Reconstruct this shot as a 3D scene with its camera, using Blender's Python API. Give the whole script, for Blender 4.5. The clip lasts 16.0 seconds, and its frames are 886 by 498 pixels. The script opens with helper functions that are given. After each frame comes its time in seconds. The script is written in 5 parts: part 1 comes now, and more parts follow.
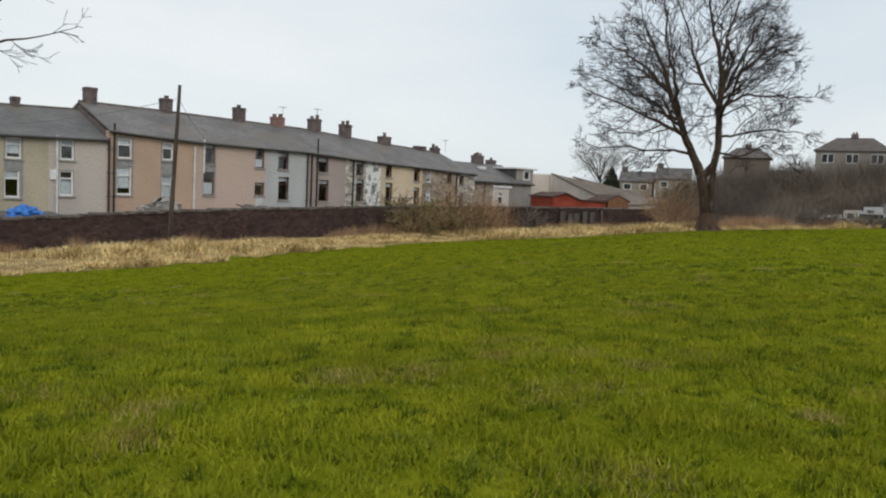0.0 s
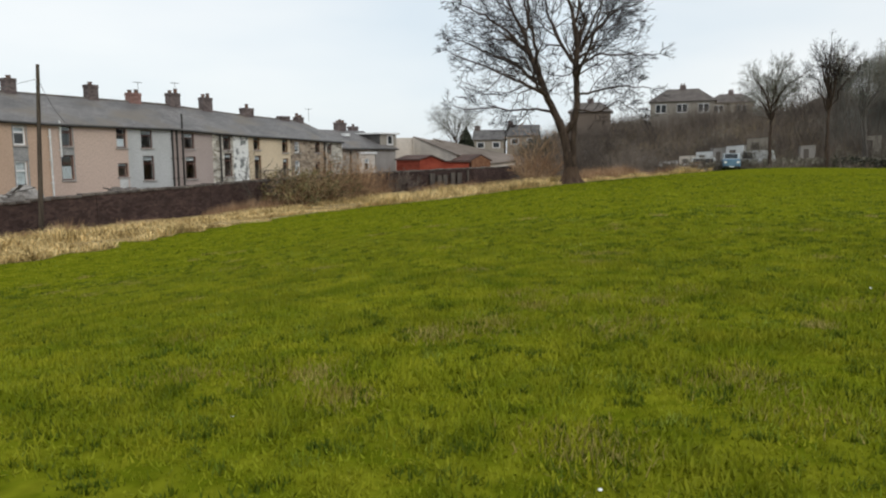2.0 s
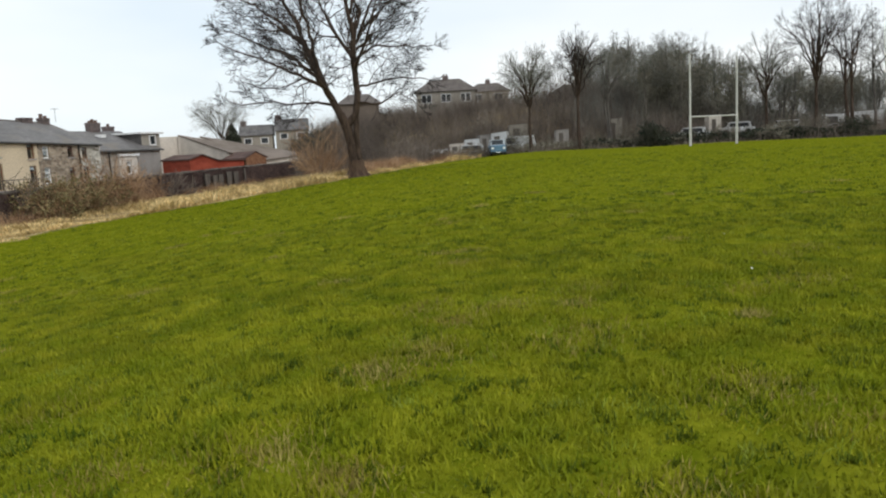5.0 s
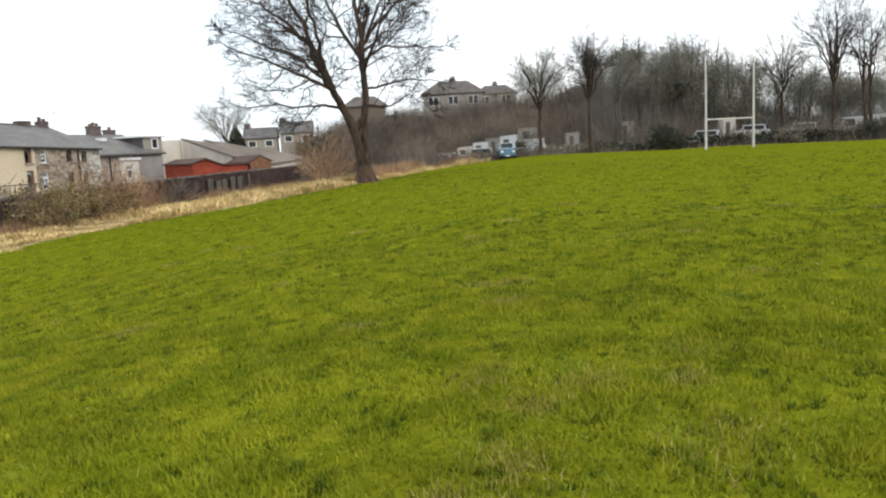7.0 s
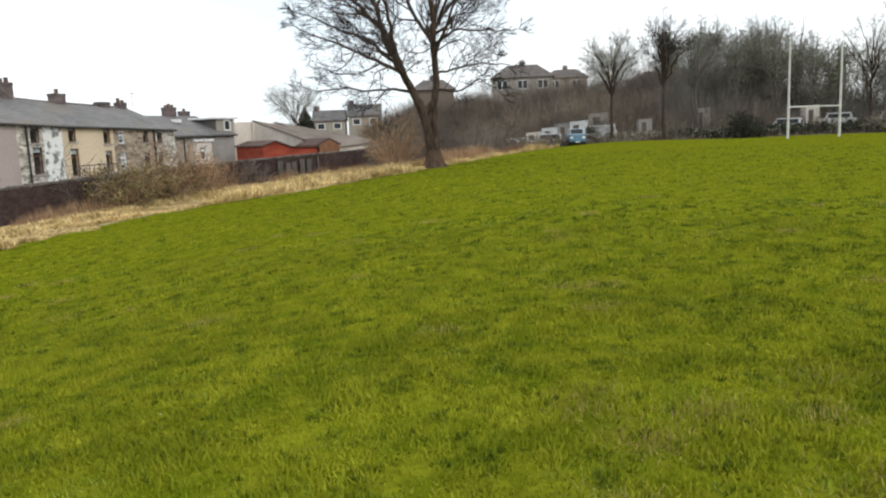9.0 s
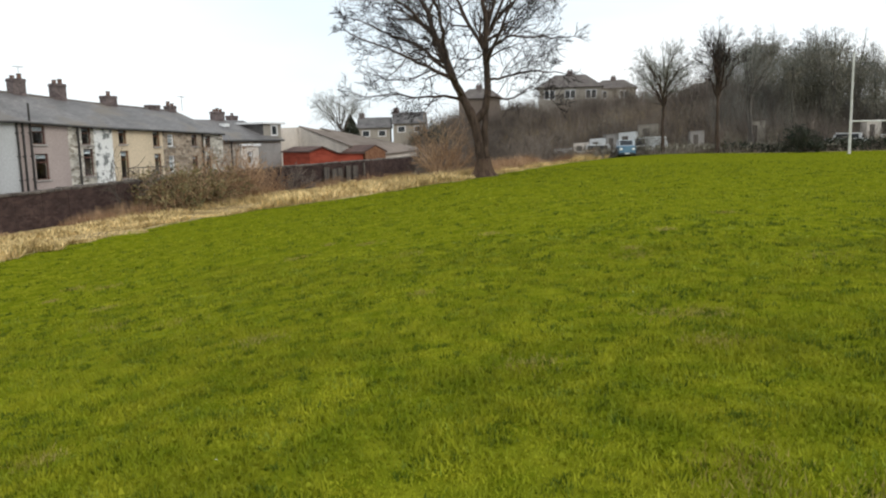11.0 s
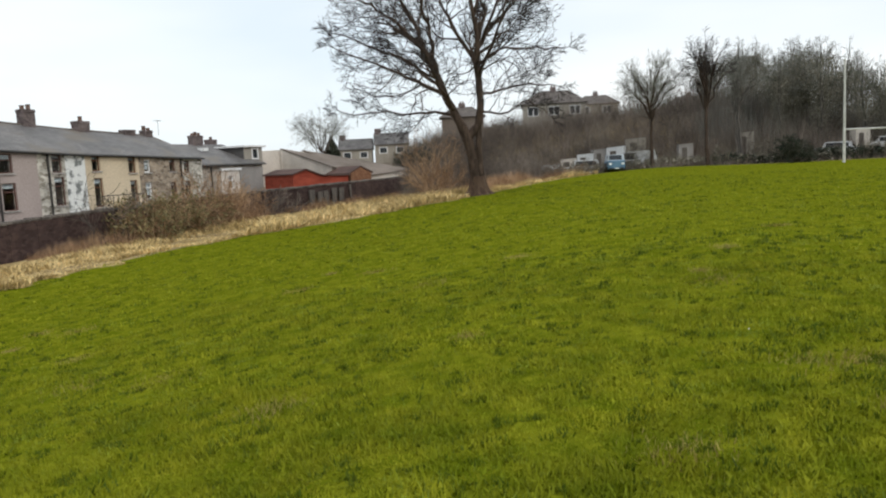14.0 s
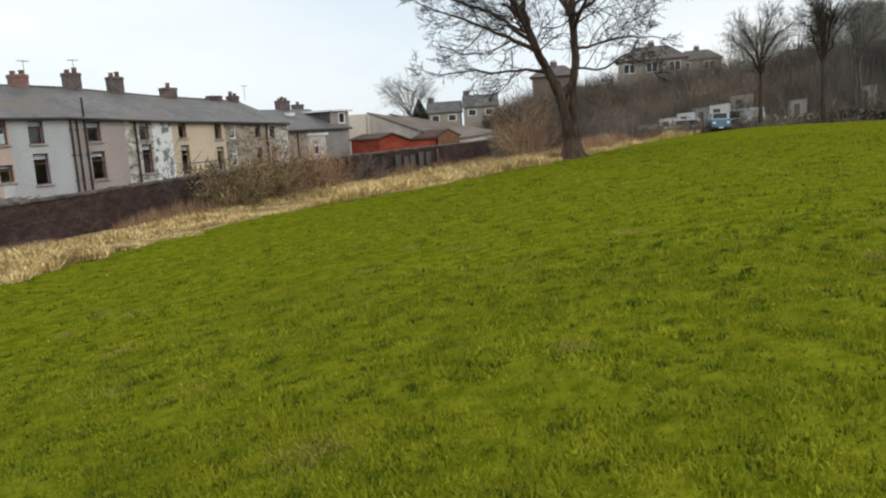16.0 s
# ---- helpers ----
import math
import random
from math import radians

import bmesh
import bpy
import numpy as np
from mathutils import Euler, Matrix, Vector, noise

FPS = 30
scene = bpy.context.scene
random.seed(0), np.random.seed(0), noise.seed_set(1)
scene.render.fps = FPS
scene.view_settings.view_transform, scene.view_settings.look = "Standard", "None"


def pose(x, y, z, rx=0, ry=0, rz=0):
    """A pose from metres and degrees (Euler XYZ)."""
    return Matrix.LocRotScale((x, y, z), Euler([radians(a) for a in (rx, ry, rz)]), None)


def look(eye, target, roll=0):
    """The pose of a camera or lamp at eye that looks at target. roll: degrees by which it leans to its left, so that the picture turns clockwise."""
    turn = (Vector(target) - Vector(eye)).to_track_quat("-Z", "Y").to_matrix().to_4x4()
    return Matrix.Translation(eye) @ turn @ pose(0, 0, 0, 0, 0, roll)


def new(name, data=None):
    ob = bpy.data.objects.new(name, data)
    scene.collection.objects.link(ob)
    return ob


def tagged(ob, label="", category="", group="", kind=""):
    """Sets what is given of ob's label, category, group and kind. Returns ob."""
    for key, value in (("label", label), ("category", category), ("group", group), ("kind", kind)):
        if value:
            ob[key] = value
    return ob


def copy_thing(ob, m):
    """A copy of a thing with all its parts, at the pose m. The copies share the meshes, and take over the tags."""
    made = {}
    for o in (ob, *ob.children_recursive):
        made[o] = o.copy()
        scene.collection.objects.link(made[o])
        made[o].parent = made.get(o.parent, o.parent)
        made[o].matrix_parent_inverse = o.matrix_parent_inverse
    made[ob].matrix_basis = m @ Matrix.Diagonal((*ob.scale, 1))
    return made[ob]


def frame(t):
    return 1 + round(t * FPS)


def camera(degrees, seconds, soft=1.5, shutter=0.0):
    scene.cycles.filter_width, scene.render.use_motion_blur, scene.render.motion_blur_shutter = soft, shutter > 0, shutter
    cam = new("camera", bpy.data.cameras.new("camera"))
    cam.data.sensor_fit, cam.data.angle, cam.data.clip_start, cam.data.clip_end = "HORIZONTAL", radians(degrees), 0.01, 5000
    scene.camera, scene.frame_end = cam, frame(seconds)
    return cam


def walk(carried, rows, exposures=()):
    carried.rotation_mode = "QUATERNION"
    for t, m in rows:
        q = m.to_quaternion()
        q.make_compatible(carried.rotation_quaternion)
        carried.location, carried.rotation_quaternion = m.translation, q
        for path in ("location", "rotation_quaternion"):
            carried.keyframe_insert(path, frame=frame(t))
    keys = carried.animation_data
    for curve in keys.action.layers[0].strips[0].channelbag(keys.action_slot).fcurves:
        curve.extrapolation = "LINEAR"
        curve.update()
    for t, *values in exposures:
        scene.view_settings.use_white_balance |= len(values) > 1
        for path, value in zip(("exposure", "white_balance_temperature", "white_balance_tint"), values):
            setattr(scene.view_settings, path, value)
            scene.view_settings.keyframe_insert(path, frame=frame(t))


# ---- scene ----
cam = camera(60.0, 16.0, soft=2.1)
PATH = [
    (0, -0.06, 1.42, 1.56, -46.39, -4.40, 2.71),
    (0.5, -0.58, 1.63, 1.59, -47.76, -5.51, 1.39),
    (1, -1.10, 1.86, 1.61, -49.99, -6.22, 0.96),
    (1.5, -1.60, 2.09, 1.63, -53.14, -6.70, 0.78),
    (2, -2.08, 2.35, 1.66, -57.50, -6.85, -0.61),
    (2.5, -2.55, 2.63, 1.67, -60.36, -7.05, -0.44),
    (3, -2.86, 2.93, 1.69, -62.01, -7.18, -0.39),
    (3.5, -2.81, 3.24, 1.71, -64.23, -7.62, -0.71),
    (4, -2.56, 3.55, 1.74, -68.02, -8.42, -3.39),
    (4.2, -2.42, 3.66, 1.75, -70.41, -8.80, -3.76),
    (6.5, -0.33, 4.90, 1.94, -76.20, -7.60, -2.81),
    (7, 0.08, 5.13, 1.99, -74.33, -7.79, -3.06),
    (7.5, 0.39, 5.30, 2.03, -72.80, -8.00, -3.28),
    (8, 0.58, 5.42, 2.07, -71.42, -8.26, -3.14),
    (8.5, 0.64, 5.51, 2.09, -70.45, -8.48, -2.90),
    (9, 0.63, 5.59, 2.10, -69.53, -8.75, -2.36),
    (9.5, 0.72, 5.73, 2.10, -68.61, -8.42, -1.24),
    (10, 0.93, 5.94, 2.09, -67.34, -8.10, -0.05),
    (12.5, 2.46, 7.50, 1.97, -66.00, -7.80, -4.22),
    (13, 2.75, 7.80, 1.95, -66.57, -7.39, -4.37),
    (13.5, 3.03, 8.07, 1.92, -67.54, -6.69, -3.72),
    (14, 3.36, 8.30, 1.89, -68.16, -6.50, -2.83),
    (14.5, 3.80, 8.52, 1.87, -67.50, -6.79, -2.90),
    (15, 4.35, 8.76, 1.86, -65.78, -7.68, -2.62),
    (15.5, 4.94, 9.00, 1.85, -63.15, -8.57, -4.04),
    (16, 5.50, 9.24, 1.84, -61.29, -8.84, -3.72),
]
walk(cam, [(t, pose(x, y, z, 90 + p, 0, w) @ pose(0, 0, 0, 0, 0, r)) for t, x, y, z, w, p, r in PATH],
     exposures=[(0, -0.11), (1.0, -0.09), (1.5, 0.0), (3.5, 0.06), (4.2, -0.01), (6.4, 0.62), (8.0, 0.51), (9.0, 0.45), (10.2, 0.43), (12.4, 0.19), (14.0, 0.2), (16, 0.12)])

# ---------------------------------------------------------------- sky and sun
world = bpy.data.worlds.new("overcast_sky")
scene.world = world
world.use_nodes = True
wn, wl = world.node_tree.nodes, world.node_tree.links
wn.clear()
w_out, w_bg = wn.new("ShaderNodeOutputWorld"), wn.new("ShaderNodeBackground")
w_sky = wn.new("ShaderNodeTexSky")
w_sky.sky_type, w_sky.sun_disc = "NISHITA", False
w_sky.sun_elevation, w_sky.sun_rotation = radians(24), radians(200)
w_tc, w_no, w_ramp = wn.new("ShaderNodeTexCoord"), wn.new("ShaderNodeTexNoise"), wn.new("ShaderNodeValToRGB")
w_map = wn.new("ShaderNodeMapping")
w_map.inputs["Scale"].default_value = (1, 1, 3.5)
w_no.inputs["Scale"].default_value, w_no.inputs["Detail"].default_value = 1.6, 4
w_ramp.color_ramp.elements[0].position, w_ramp.color_ramp.elements[1].position = 0.32, 0.68
w_ramp.color_ramp.elements[0].color = (7.6, 8.5, 9.2, 1)
w_ramp.color_ramp.elements[1].color = (9.6, 9.9, 10.0, 1)
w_mix = wn.new("ShaderNodeMixRGB")
w_mix.inputs["Fac"].default_value = 0.88
wl.new(w_tc.outputs["Generated"], w_map.inputs["Vector"])
wl.new(w_map.outputs["Vector"], w_no.inputs["Vector"])
wl.new(w_no.outputs["Fac"], w_ramp.inputs["Fac"])
wl.new(w_sky.outputs["Color"], w_mix.inputs["Color1"])
wl.new(w_ramp.outputs["Color"], w_mix.inputs["Color2"])
wl.new(w_mix.outputs["Color"], w_bg.inputs["Color"])
wl.new(w_bg.outputs["Background"], w_out.inputs["Surface"])
w_bg.inputs["Strength"].default_value = 0.1
sun = new("sun", bpy.data.lights.new("sun", "SUN"))
sun.data.energy, sun.data.angle, sun.data.color = 0.9, radians(30), (1.0, 0.96, 0.9)
sun.matrix_world = look((-30, -60, 60), (10, 10, 0))


# ---------------------------------------------------------------- materials
def surf(name, c1, c2, scale=2.0, rough=0.85, bump=0.15, fine=25.0, stretch=(1, 1, 1), island=0.0, metal=0.0, spread=(0.35, 0.65), gloss=0.25):
    """A two-scale mottled surface at world size."""
    m = bpy.data.materials.new(name)
    m.use_nodes = True
    n, l = m.node_tree.nodes, m.node_tree.links
    b = n["Principled BSDF"]
    b.inputs["Roughness"].default_value, b.inputs["Metallic"].default_value = rough, metal
    b.inputs["Specular IOR Level"].default_value = gloss
    geo, mp = n.new("ShaderNodeNewGeometry"), n.new("ShaderNodeMapping")
    mp.inputs["Scale"].default_value = stretch
    l.new(geo.outputs["Position"], mp.inputs["Vector"])
    big, small = n.new("ShaderNodeTexNoise"), n.new("ShaderNodeTexNoise")
    big.inputs["Scale"].default_value, big.inputs["Detail"].default_value = scale, 5
    small.inputs["Scale"].default_value, small.inputs["Detail"].default_value = fine, 3
    for t in (big, small):
        l.new(mp.outputs["Vector"], t.inputs["Vector"])
    ramp = n.new("ShaderNodeValToRGB")
    ramp.color_ramp.elements[0].position, ramp.color_ramp.elements[1].position = spread
    ramp.color_ramp.elements[0].color, ramp.color_ramp.elements[1].color = (*c1, 1), (*c2, 1)
    l.new(big.outputs["Fac"], ramp.inputs["Fac"])
    grain = n.new("ShaderNodeMapRange")
    grain.inputs["From Min"].default_value, grain.inputs["From Max"].default_value = 0.3, 0.7
    grain.inputs["To Min"].default_value, grain.inputs["To Max"].default_value = 0.82, 1.15
    l.new(small.outputs["Fac"], grain.inputs["Value"])
    mul = n.new("ShaderNodeVectorMath")
    mul.operation = "MULTIPLY"
    l.new(ramp.outputs["Color"], mul.inputs[0])
    l.new(grain.outputs["Result"], mul.inputs[1])
    last = mul.outputs["Vector"]
    if island:
        vary = n.new("ShaderNodeMapRange")
        vary.inputs["To Min"].default_value, vary.inputs["To Max"].default_value = 1 - island, 1 + island
        l.new(geo.outputs["Random Per Island"], vary.inputs["Value"])
        mul2 = n.new("ShaderNodeVectorMath")
        mul2.operation = "MULTIPLY"
        l.new(last, mul2.inputs[0])
        l.new(vary.outputs["Result"], mul2.inputs[1])
        last = mul2.outputs["Vector"]
    l.new(last, b.inputs["Base Color"])
    if bump:
        bp = n.new("ShaderNodeBump")
        bp.inputs["Strength"].default_value, bp.inputs["Distance"].default_value = bump, 0.03
        l.new(small.outputs["Fac"], bp.inputs["Height"])
        l.new(bp.outputs["Normal"], b.inputs["Normal"])
    return m


def stone(name, c1, c2, mortar, scale=3.2, bump=0.6, gap=0.06):
    """Rubble stone: cells of differing colour with sunk joints."""
    m = surf(name, c1, c2, scale=1.0)
    n, l = m.node_tree.nodes, m.node_tree.links
    b = n["Principled BSDF"]
    geo = [x for x in n if x.type == "NEW_GEOMETRY"][0]
    mp = n.new("ShaderNodeMapping")
    mp.inputs["Scale"].default_value = (1, 1, 1.7)
    l.new(geo.outputs["Position"], mp.inputs["Vector"])
    cell, edge = n.new("ShaderNodeTexVoronoi"), n.new("ShaderNodeTexVoronoi")
    edge.feature = "DISTANCE_TO_EDGE"
    for v in (cell, edge):
        v.inputs["Scale"].default_value = scale
        l.new(mp.outputs["Vector"], v.inputs["Vector"])
    sep, ramp = n.new("ShaderNodeSeparateColor"), n.new("ShaderNodeValToRGB")
    l.new(cell.outputs["Color"], sep.inputs["Color"])
    ramp.color_ramp.elements[0].color, ramp.color_ramp.elements[1].color = (*c1, 1), (*c2, 1)
    l.new(sep.outputs["Red"], ramp.inputs["Fac"])
    step = n.new("ShaderNodeMapRange")
    step.inputs["From Max"].default_value = gap
    l.new(edge.outputs["Distance"], step.inputs["Value"])
    mix = n.new("ShaderNodeMixRGB")
    mix.inputs["Color1"].default_value = (*mortar, 1)
    l.new(step.outputs["Result"], mix.inputs["Fac"])
    l.new(ramp.outputs["Color"], mix.inputs["Color2"])
    big = [x for x in n if x.type == "TEX_NOISE"][0]
    rng = n.new("ShaderNodeMapRange")
    rng.inputs["From Min"].default_value, rng.inputs["From Max"].default_value = 0.3, 0.7
    rng.inputs["To Min"].default_value, rng.inputs["To Max"].default_value = 0.7, 1.2
    l.new(big.outputs["Fac"], rng.inputs["Value"])
    mul = n.new("ShaderNodeVectorMath")
    mul.operation = "MULTIPLY"
    l.new(mix.outputs["Color"], mul.inputs[0])
    l.new(rng.outputs["Result"], mul.inputs[1])
    l.new(mul.outputs["Vector"], b.inputs["Base Color"])
    bp = [x for x in n if x.type == "BUMP"][0]
    bp.inputs["Strength"].default_value = bump
    l.new(step.outputs["Result"], bp.inputs["Height"])
    return m


def slates(name, c1, c2, c3):
    """Roof slates in rows, weathered."""
    m = surf(name, c1, c2, scale=0.5, rough=0.6)
    n, l = m.node_tree.nodes, m.node_tree.links
    b = n["Principled BSDF"]
    geo = [x for x in n if x.type == "NEW_GEOMETRY"][0]
    sep, com, brick = n.new("ShaderNodeSeparateXYZ"), n.new("ShaderNodeCombineXYZ"), n.new("ShaderNodeTexBrick")
    l.new(geo.outputs["Position"], sep.inputs["Vector"])
    l.new(sep.outputs["X"], com.inputs["X"])
    l.new(sep.outputs["Z"], com.inputs["Y"])
    l.new(com.outputs["Vector"], brick.inputs["Vector"])
    brick.inputs["Scale"].default_value = 1.0
    brick.inputs["Brick Width"].default_value, brick.inputs["Row Height"].default_value = 0.3, 0.11
    brick.inputs["Mortar Size"].default_value = 0.008
    brick.inputs["Color1"].default_value, brick.inputs["Color2"].default_value = (0.85, 0.85, 0.85, 1), (1.15, 1.15, 1.15, 1)
    brick.inputs["Mortar"].default_value = (0.55, 0.55, 0.55, 1)
    mul = n.new("ShaderNodeVectorMath")
    mul.operation = "MULTIPLY"
    src = b.inputs["Base Color"].links[0].from_socket
    l.new(src, mul.inputs[0])
    l.new(brick.outputs["Color"], mul.inputs[1])
    moss, ramp, mix = n.new("ShaderNodeTexNoise"), n.new("ShaderNodeValToRGB"), n.new("ShaderNodeMixRGB")
    moss.inputs["Scale"].default_value, moss.inputs["Detail"].default_value = 0.35, 6
    l.new(geo.outputs["Position"], moss.inputs["Vector"])
    ramp.color_ramp.elements[0].position, ramp.color_ramp.elements[1].position = 0.52, 0.66
    l.new(moss.outputs["Fac"], ramp.inputs["Fac"])
    l.new(ramp.outputs["Color"], mix.inputs["Fac"])
    l.new(mul.outputs["Vector"], mix.inputs["Color1"])
    mix.inputs["Color2"].default_value = (*c3, 1)
    l.new(mix.outputs["Color"], b.inputs["Base Color"])
    return m


def render_wall(name, c, stain=0.75):
    return surf(name, tuple(v * stain for v in c), c, scale=0.6, rough=0.9, bump=0.2, fine=18, stretch=(1, 1, 0.45), spread=(0.25, 0.6))


M_GLASS = bpy.data.materials.new("window_glass")
M_GLASS.use_nodes = True
_b = M_GLASS.node_tree.nodes["Principled BSDF"]
_b.inputs["Base Color"].default_value = (0.9, 0.95, 0.95, 1)
_b.inputs["Roughness"].default_value, _b.inputs["IOR"].default_value = 0.03, 1.45
_b.inputs["Transmission Weight"].default_value = 1.0

M_ROOF = slates("grey_slates", (0.138, 0.130, 0.127), (0.205, 0.192, 0.185), (0.175, 0.15, 0.122))
M_ROOF_PALE = slates("pale_slates", (0.125, 0.122, 0.12), (0.175, 0.168, 0.162), (0.16, 0.145, 0.115))
M_CREAM_DIRTY = render_wall("dirty_cream_render", (0.50, 0.44, 0.33))
M_BEIGE_GREY = render_wall("grey_beige_render", (0.54, 0.48, 0.43), 0.85)
M_ORANGE = render_wall("faded_orange_render", (0.54, 0.385, 0.285), 0.85)
M_PINK = render_wall("pinkish_beige_render", (0.56, 0.43, 0.36), 0.88)
M_BLUEGREY = render_wall("pale_grey_render", (0.50, 0.505, 0.50), 0.8)
M_MAUVE = render_wall("mauve_render", (0.43, 0.355, 0.325), 0.85)
M_CREAM = render_wall("cream_render", (0.67, 0.55, 0.39), 0.8)
M_PATCHY = surf("patchy_white_render", (0.20, 0.21, 0.20), (0.78, 0.78, 0.75), scale=2.2, bump=0.3, spread=(0.4, 0.5))
M_STONE = stone("rubble_stone", (0.19, 0.14, 0.10), (0.50, 0.40, 0.30), (0.42, 0.38, 0.32))
M_STONE_PALE = stone("limewashed_rubble", (0.20, 0.17, 0.13), (0.70, 0.66, 0.58), (0.6, 0.57, 0.5))
M_STONE_TAN = stone("tan_rubble_stone", (0.22, 0.185, 0.15), (0.42, 0.36, 0.30), (0.38, 0.34, 0.29), bump=0.4)
M_GREYWALL = render_wall("grey_render", (0.33, 0.31, 0.29))
M_BRICK_DARK = stone("sooty_chimney_brick", (0.105, 0.080, 0.077), (0.215, 0.170, 0.162), (0.16, 0.135, 0.13), scale=6)
M_BRICK_RED = stone("red_chimney_brick", (0.22, 0.115, 0.10), (0.32, 0.19, 0.165), (0.25, 0.18, 0.16), scale=6)
M_POT = surf("clay_pot", (0.10, 0.07, 0.06), (0.2, 0.12, 0.09), scale=6)
M_UPVC = surf("white_upvc", (0.72, 0.72, 0.71), (0.82, 0.82, 0.82), scale=3, rough=0.4, bump=0.02)
M_BROWNFRAME = surf("brown_stained_wood", (0.16, 0.07, 0.035), (0.26, 0.13, 0.07), scale=5, rough=0.6)
M_DARKFRAME = surf("dark_red_brown_joinery", (0.10, 0.048, 0.038), (0.17, 0.085, 0.065), scale=5, rough=0.6)
M_SILL = surf("weathered_sill", (0.28, 0.26, 0.24), (0.42, 0.39, 0.36), scale=5)
M_SURROUND = surf("grey_painted_surround", (0.24, 0.24, 0.24), (0.34, 0.33, 0.32), scale=3)
# net curtains, tinted blue to paint the sky's reflection in the panes
M_CURTAIN_SKY = surf("net_curtain_sky_tint", (0.46, 0.49, 0.53), (0.64, 0.67, 0.70), scale=6, stretch=(6, 6, 0.5))
# indoor dimness is put into this colour, darker than bare plaster
M_INTERIOR = surf("room_shade_plaster", (0.10, 0.09, 0.08), (0.16, 0.15, 0.13), scale=1)
M_PIPE = surf("black_iron_pipe", (0.03, 0.028, 0.027), (0.06, 0.055, 0.05), scale=4, rough=0.5)
M_PIPE_W = surf("white_plastic_pipe", (0.6, 0.6, 0.58), (0.74, 0.74, 0.72), scale=4, rough=0.5)
M_DOOR = surf("white_painted_door", (0.48, 0.48, 0.47), (0.62, 0.62, 0.6), scale=2, rough=0.5)
M_FENCEWALL = stone("dark_brown_rubble", (0.045, 0.026, 0.023), (0.092, 0.058, 0.050), (0.06, 0.042, 0.036), scale=4.6)
M_COPING = surf("weathered_coping", (0.075, 0.062, 0.055), (0.19, 0.165, 0.145), scale=2.5, bump=0.4)
M_TIMBER = surf("silvered_timber", (0.08, 0.068, 0.058), (0.18, 0.158, 0.138), scale=3, stretch=(4, 4, 0.4))
M_POLE = surf("weathered_pole", (0.045, 0.034, 0.026), (0.10, 0.08, 0.06), scale=2, stretch=(6, 6, 0.5))
M_CABLE = surf("black_cable", (0.12, 0.12, 0.12), (0.16, 0.16, 0.16))
M_BARK = surf("grey_brown_bark", (0.036, 0.024, 0.017), (0.088, 0.060, 0.044), scale=3, bump=0.6, fine=14, stretch=(2, 2, 0.5))
M_BARK_IVY = surf("reddish_brown_bark", (0.050, 0.030, 0.020), (0.105, 0.068, 0.045), scale=2, bump=0.7, fine=10, stretch=(2, 2, 0.6))
# far copy of the bark, distance haze mixed into its colour
M_BARK_FAR = surf("haze_paled_bark", (0.085, 0.075, 0.066), (0.15, 0.135, 0.12), scale=3, bump=0.4, fine=14, stretch=(2, 2, 0.5))
M_TWIG = surf("dark_twigs", (0.016, 0.012, 0.011), (0.036, 0.028, 0.025), scale=0.6, island=0.3, bump=0)
# far twigs, greyed and lightened in colour to paint the haze
M_TWIG_FAR = surf("haze_paled_twigs", (0.15, 0.15, 0.13), (0.25, 0.25, 0.22), scale=0.3, island=0.3, bump=0)
M_BROWNTWIG = surf("brown_brush_twigs", (0.100, 0.081, 0.068), (0.235, 0.194, 0.160), scale=0.22, island=0.45, bump=0)
M_IVY = surf("dull_ivy_leaves", (0.155, 0.145, 0.11), (0.26, 0.238, 0.185), scale=0.5, island=0.4, bump=0)
M_BRAMBLE = surf("bramble_leaves", (0.13, 0.118, 0.05), (0.25, 0.205, 0.10), scale=0.8, island=0.4, bump=0)
M_CYPRESS = surf("cypress_leaves", (0.022, 0.03, 0.02), (0.05, 0.055, 0.035), scale=1, island=0.4, bump=0)
M_SOIL = surf("field_turf", (0.100, 0.122, 0.005), (0.175, 0.186, 0.011), scale=3.0, rough=1.0, bump=0.7, fine=7, spread=(0.38, 0.62), gloss=0.0)
M_GRASS = surf("grass_blades", (0.152, 0.190, 0.006), (0.282, 0.288, 0.015), scale=1.9, rough=0.7, bump=0, fine=0.55, island=0.1, spread=(0.33, 0.66), gloss=0.12)
# dark green that paints the small shadows between grass clumps
M_TUFT = surf("shadow_dark_tufts", (0.050, 0.084, 0.004), (0.115, 0.145, 0.010), scale=2.0, rough=0.7, bump=0, fine=5, island=0.25, gloss=0.12)
M_LUSH = surf("lush_clumps", (0.165, 0.22, 0.012), (0.255, 0.30, 0.04), scale=1.2, rough=0.65, bump=0, fine=5, island=0.25, gloss=0.15)
M_DAISY = surf("white_petals", (0.7, 0.7, 0.66), (0.8, 0.8, 0.78), scale=9, bump=0)
M_DRY = surf("bleached_blades", (0.26, 0.21, 0.05), (0.37, 0.31, 0.10), scale=2, island=0.3, bump=0, gloss=0.05)
M_STRAW = surf("dead_grass", (0.40, 0.285, 0.115), (0.80, 0.62, 0.31), scale=0.9, island=0.45, bump=0)
M_BRACKEN = surf("dead_bracken", (0.24, 0.135, 0.075), (0.48, 0.32, 0.19), scale=0.6, island=0.4, bump=0)
M_LITTER = surf("brown_litter", (0.20, 0.14, 0.07), (0.38, 0.28, 0.13), scale=0.4, bump=0.4)
M_YARD = surf("yard_concrete", (0.14, 0.13, 0.12), (0.24, 0.23, 0.21), scale=0.7)
M_FELT = surf("grey_roof_felt", (0.085, 0.08, 0.078), (0.16, 0.15, 0.145), scale=0.8)
